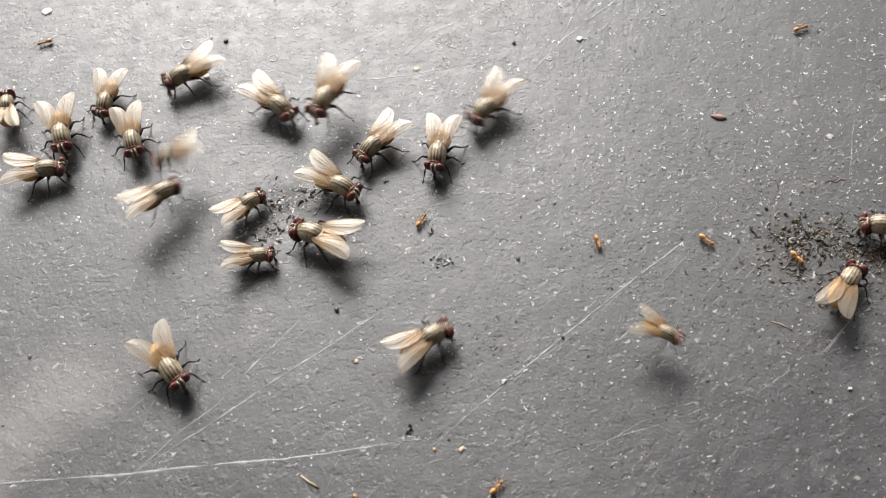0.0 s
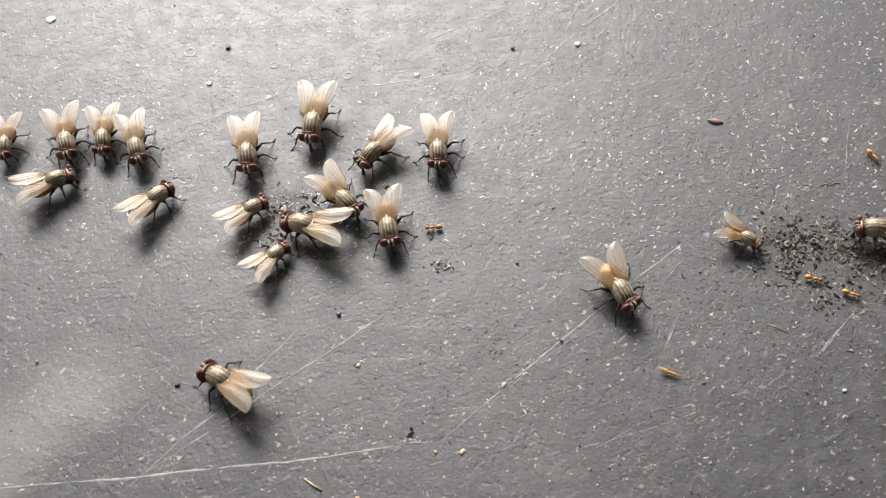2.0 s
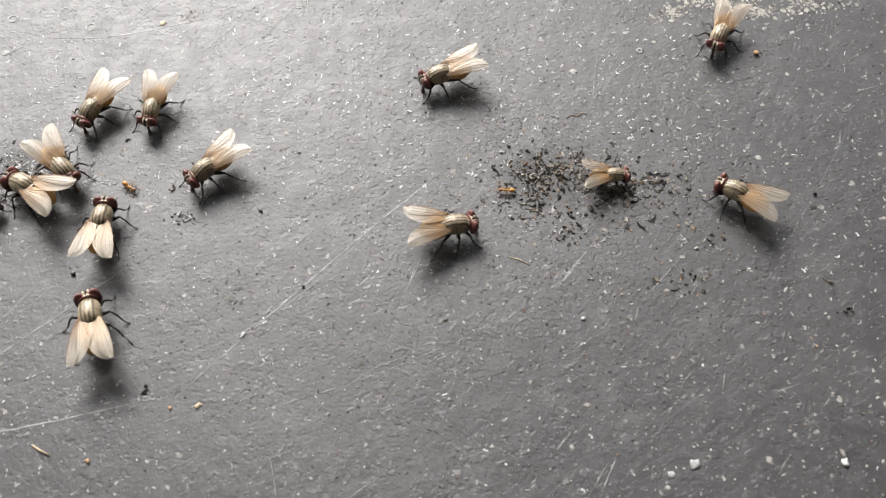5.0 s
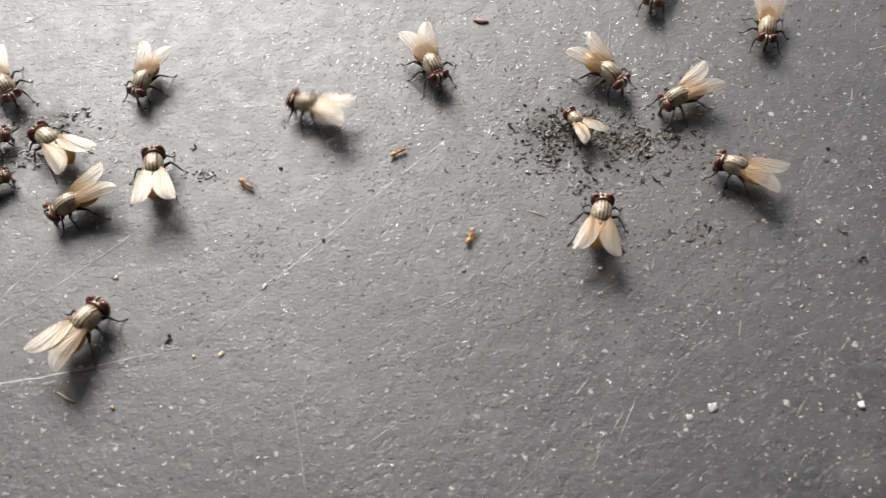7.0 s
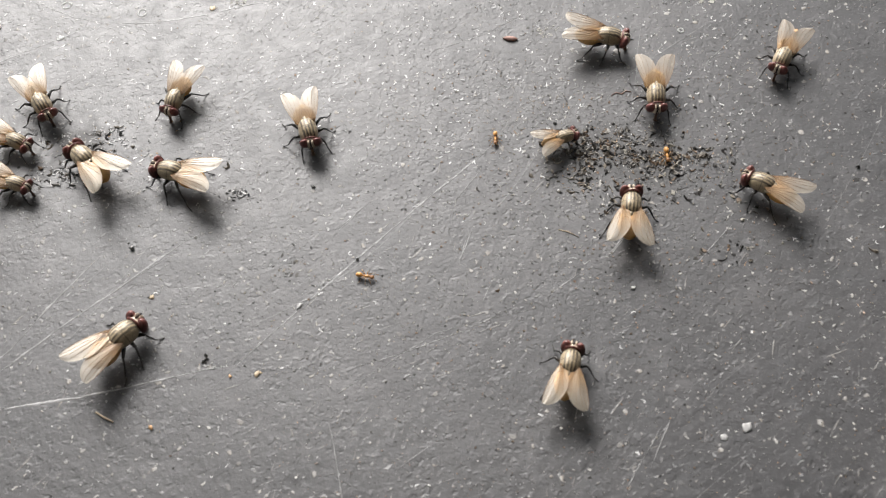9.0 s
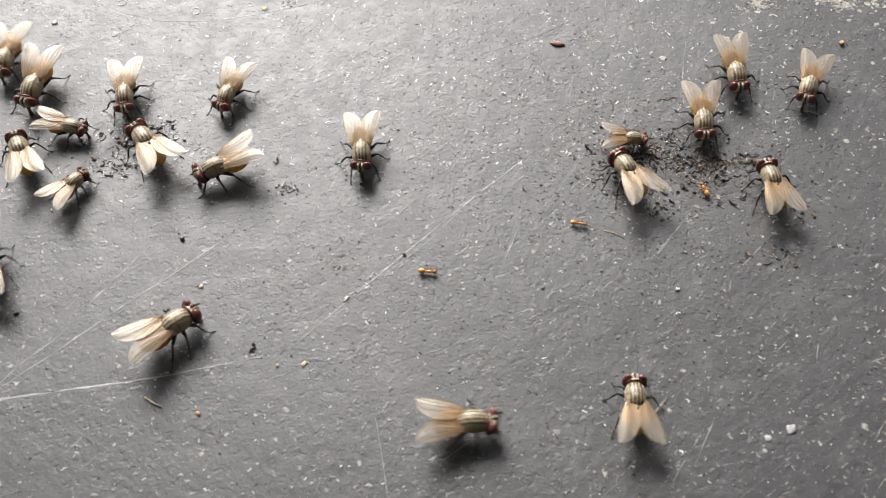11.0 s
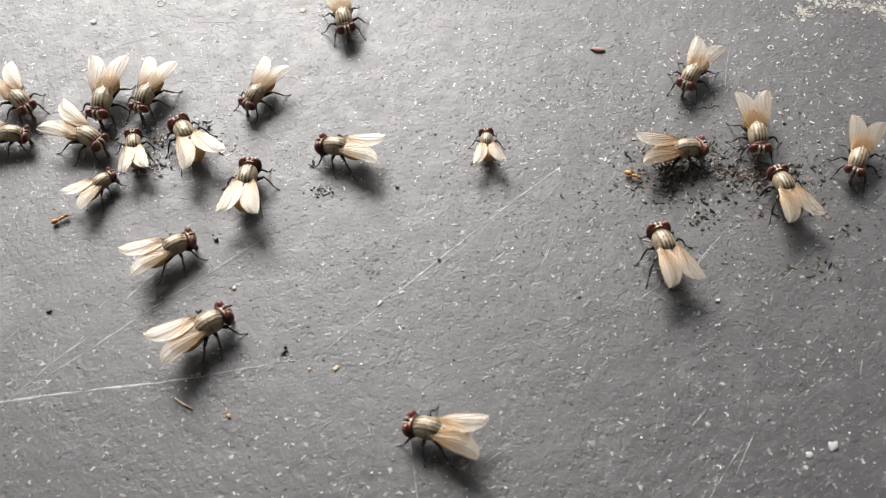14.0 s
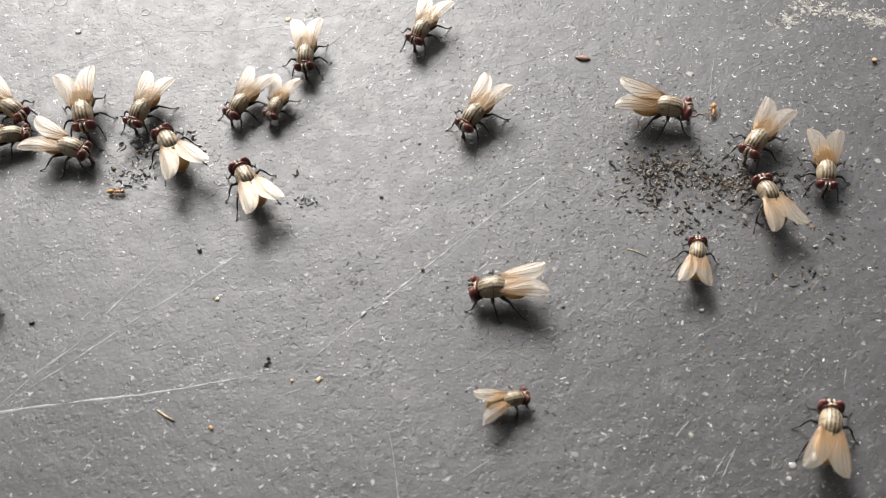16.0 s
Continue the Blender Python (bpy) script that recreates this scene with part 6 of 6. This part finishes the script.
    walk(ANTS["b"], [
        (0, at(-9.6, 68.2, 60)), (0.5, at(-7.9, 71.2, 66)), (0.75, at(-7.8, 71.9, -7)), (1, at(-7.7, 72.6, -81)),
        (1.5, at(-7.4, 68.1, -95)), (1.75, at(-7.7, 68.0, -136)), (2, at(-8.1, 67.9, -177)), (2.5, at(-8.6, 68.1, -177)),
        (3, at(-8.7, 68.0, -168)), (3.5, at(-13.2, 67.1, -168)), (4, at(-13.5, 66.9, -168)), (4.25, at(-13.4, 67.2, -110)),
        (4.5, at(-13.4, 67.5, -52)), (6.8, at(-10.3, 62.9, -31)), (6.9, at(-4.6, 62.2, -15)), (7, at(-2.4, 60.8, -43)),
        (7.2, at(2.4, 55.7, -50)), (7.3, at(4.0, 53.2, -71)), (7.5, at(3.5, 52.7, -70)), (8, at(4.4, 52.0, -45)),
        (8.5, at(5.7, 50.4, -26)), (11, at(8.5, 50.0, -10)), (11.5, at(8.4, 50.0, -6)), (12, at(9.6, 49.9, -23)),
        (12.2, at(14.0, 47.5, -41)), (12.5, at(17.2, 43.3, -42)), (13, at(29.7, 33.3, -23)), (13.5, at(44.5, 31.5, -7)),
        (13.8, at(51.0, 30.5, -34)), (14.2, at(120.9, -20.7, -36)), (16, at(120.9, -20.7, -36)),
    ])
    walk(ANTS["c"], [
        (0, at(10.7, 64.4, -76)), (0.3, at(12.2, 58.1, -75)), (0.5, at(13.8, 53.1, -59)), (0.7, at(15.8, 52.2, -36)),
        (1, at(27.7, 43.0, -36)), (1.1, at(32.2, 40.1, -37)), (1.3, at(36.0, 36.8, -42)), (1.6, at(112.1, -31.7, 8)),
        (2.25, at(129.8, 10.0, 67)), (2.9, at(147.6, 51.7, 127)), (3, at(43.0, 59.4, 175)), (3.25, at(46.4, 59.6, 245)),
        (3.5, at(49.8, 59.7, 314)), (3.8, at(49.8, 52.3, 253)), (3.9, at(48.6, 52.1, 209)), (4, at(47.4, 52.0, 166)),
        (4.3, at(37.6, 55.3, 158)), (4.5, at(34.2, 57.4, 128)), (4.7, at(32.4, 61.7, 166)), (6.8, at(12.3, 63.0, 176)),
        (6.9, at(13.7, 63.0, 100)), (7, at(15.0, 63.1, 25)), (7.5, at(19.3, 66.2, 35)), (8, at(20.5, 66.9, 13)),
        (8.5, at(24.2, 67.3, 7)), (8.6, at(23.6, 67.2, -45)), (8.7, at(23.1, 67.2, -96)), (10.8, at(22.9, 55.9, -78)),
        (11, at(25.8, 54.8, -15)), (11.5, at(27.9, 54.5, -61)), (12, at(32.6, 42.4, -61)), (12.3, at(35.0, 41.9, 9)),
        (12.5, at(41.5, 43.9, 30)), (12.8, at(44.7, 47.5, 34)), (13, at(47.7, 48.0, -4)), (13.3, at(54.2, 46.9, -18)),
        (13.6, at(141.1, 18.5, -18)), (16, at(141.1, 18.5, -18)),
    ])
    walk(ANTS["d"], [
        (0, at(22.9, 64.2, -44)), (0.5, at(26.3, 60.8, -34)), (1, at(31.9, 58.2, -25)), (1.5, at(34.5, 57.0, -11)),
        (2, at(38.2, 57.0, -24)), (2.4, at(42.9, 53.2, -16)), (2.7, at(143.7, 27.6, 27)), (3, at(142.8, 65.2, 92)),
        (3.3, at(141.9, 102.8, 156)), (3.5, at(41.4, 72.2, 197)), (3.7, at(31.8, 68.6, 200)), (4, at(23.2, 65.4, 200)),
        (4.1667, at(22.3, 65.1, 257)), (4.3333, at(21.3, 64.9, 314)), (4.5, at(20.3, 64.6, 372)), (5, at(145.1, 90.5, 333)),
        (5.4, at(140.4, 47.5, 289)), (5.8, at(135.7, 4.5, 246)), (6.2, at(106.6, -27.5, 204)), (6.6, at(77.5, -59.5, 162)),
        (6.8, at(18.9, 43.0, 117)), (7, at(22.0, 51.0, 65)), (7.1, at(23.4, 52.7, 68)), (7.3, at(26.2, 61.2, 62)),
        (7.5, at(31.0, 67.1, 36)), (8, at(46.8, 76.1, 16)), (8.15, at(45.1, 73.4, -49)), (8.3, at(43.5, 70.7, -115)),
        (8.5, at(41.8, 65.3, -99)), (8.7, at(42.3, 63.3, -94)), (10.8, at(41.3, 58.4, -109)), (10.9, at(40.9, 58.3, -182)),
        (11, at(40.6, 58.1, -255)), (11.5, at(39.0, 66.5, -249)), (11.75, at(36.7, 70.7, -298)), (12, at(34.3, 74.9, -347)),
        (12.5, at(47.3, 68.5, -278)), (12.75, at(41.1, 73.7, -230)), (13, at(34.9, 78.9, -182)), (13.5, at(23.7, 69.2, -111)),
        (14, at(28.5, 62.3, -31)), (14.25, at(29.6, 63.6, 31)), (14.5, at(30.8, 64.9, 94)), (14.8, at(27.9, 72.7, 107)),
        (15, at(26.5, 78.9, 39)), (15.3, at(37.4, 80.4, 5)), (15.5, at(46.0, 80.7, -45)), (15.8, at(41.9, 75.9, -120)),
        (16, at(41.1, 72.2, -103)),
    ])
    walk(ANTS["e"], [
        (0, at(32.6, 61.5, -54)), (0.5, at(33.5, 60.3, -69)), (1, at(33.5, 59.4, -68)), (1.5, at(34.0, 59.1, -18)),
        (2, at(34.5, 59.1, -18)), (2.5, at(34.2, 59.4, -18)), (2.8, at(35.1, 59.4, -18)), (2.9, at(35.0, 59.4, -76)),
        (3, at(34.8, 59.4, -133)), (3.1, at(34.7, 59.5, -191)), (3.2, at(32.7, 59.8, -162)), (3.3, at(27.6, 57.2, -148)),
        (3.5, at(20.1, 52.0, -139)), (3.6, at(17.1, 48.1, -115)), (3.8, at(14.8, 40.6, -122)), (4, at(10.6, 37.7, -146)),
        (4.1, at(8.7, 36.4, -134)), (4.2, at(5.8, 32.8, -125)), (4.4, at(2.5, 27.5, -100)), (4.8, at(-14.1, -76.3, -99)),
        (16, at(-14.1, -76.3, -99)),
    ])
    walk(ANTS["f"], [
        (0, at(38.8, 95.4, 21)), (0.5, at(44.7, 97.7, -3)), (0.75, at(45.3, 96.3, -64)), (1, at(45.9, 95.0, -125)),
        (1.5, at(38.5, 88.8, -94)), (2, at(44.4, 75.5, -59)), (2.4, at(48.5, 72.4, 12)), (2.8, at(143.6, 96.8, -6)),
        (3.3, at(145.8, 79.1, -81)), (3.8, at(148.0, 61.3, -156)), (4, at(63.8, 61.7, -181)), (4.1667, at(66.1, 61.8, -240)),
        (4.3333, at(68.4, 61.9, -300)), (4.5, at(70.7, 62.0, -360)), (5, at(148.0, 62.0, -360)), (16, at(148.0, 62.0, -360)),
    ])
    walk(ANTS["g"], [
        (0, at(-1.6, 35.8, 47)), (0.5, at(1.2, 38.9, 64)), (0.6, at(1.1, 41.4, 94)), (0.7, at(0.9, 42.7, 100)),
        (0.8, at(0.3, 46.1, 102)), (1, at(-0.6, 49.3, 130)), (1.2, at(-5.1, 52.6, 136)), (1.3, at(-7.2, 55.7, 70)),
        (1.5, at(-1.5, 62.5, -10)), (1.8, at(7.6, 53.2, -37)), (2, at(17.4, 48.2, -25)), (2.1, at(22.3, 46.3, -6)),
        (2.4, at(37.4, 46.2, -25)), (2.7, at(131.3, -4.3, -28)), (16, at(131.3, -4.3, -28)),
    ])


motions()
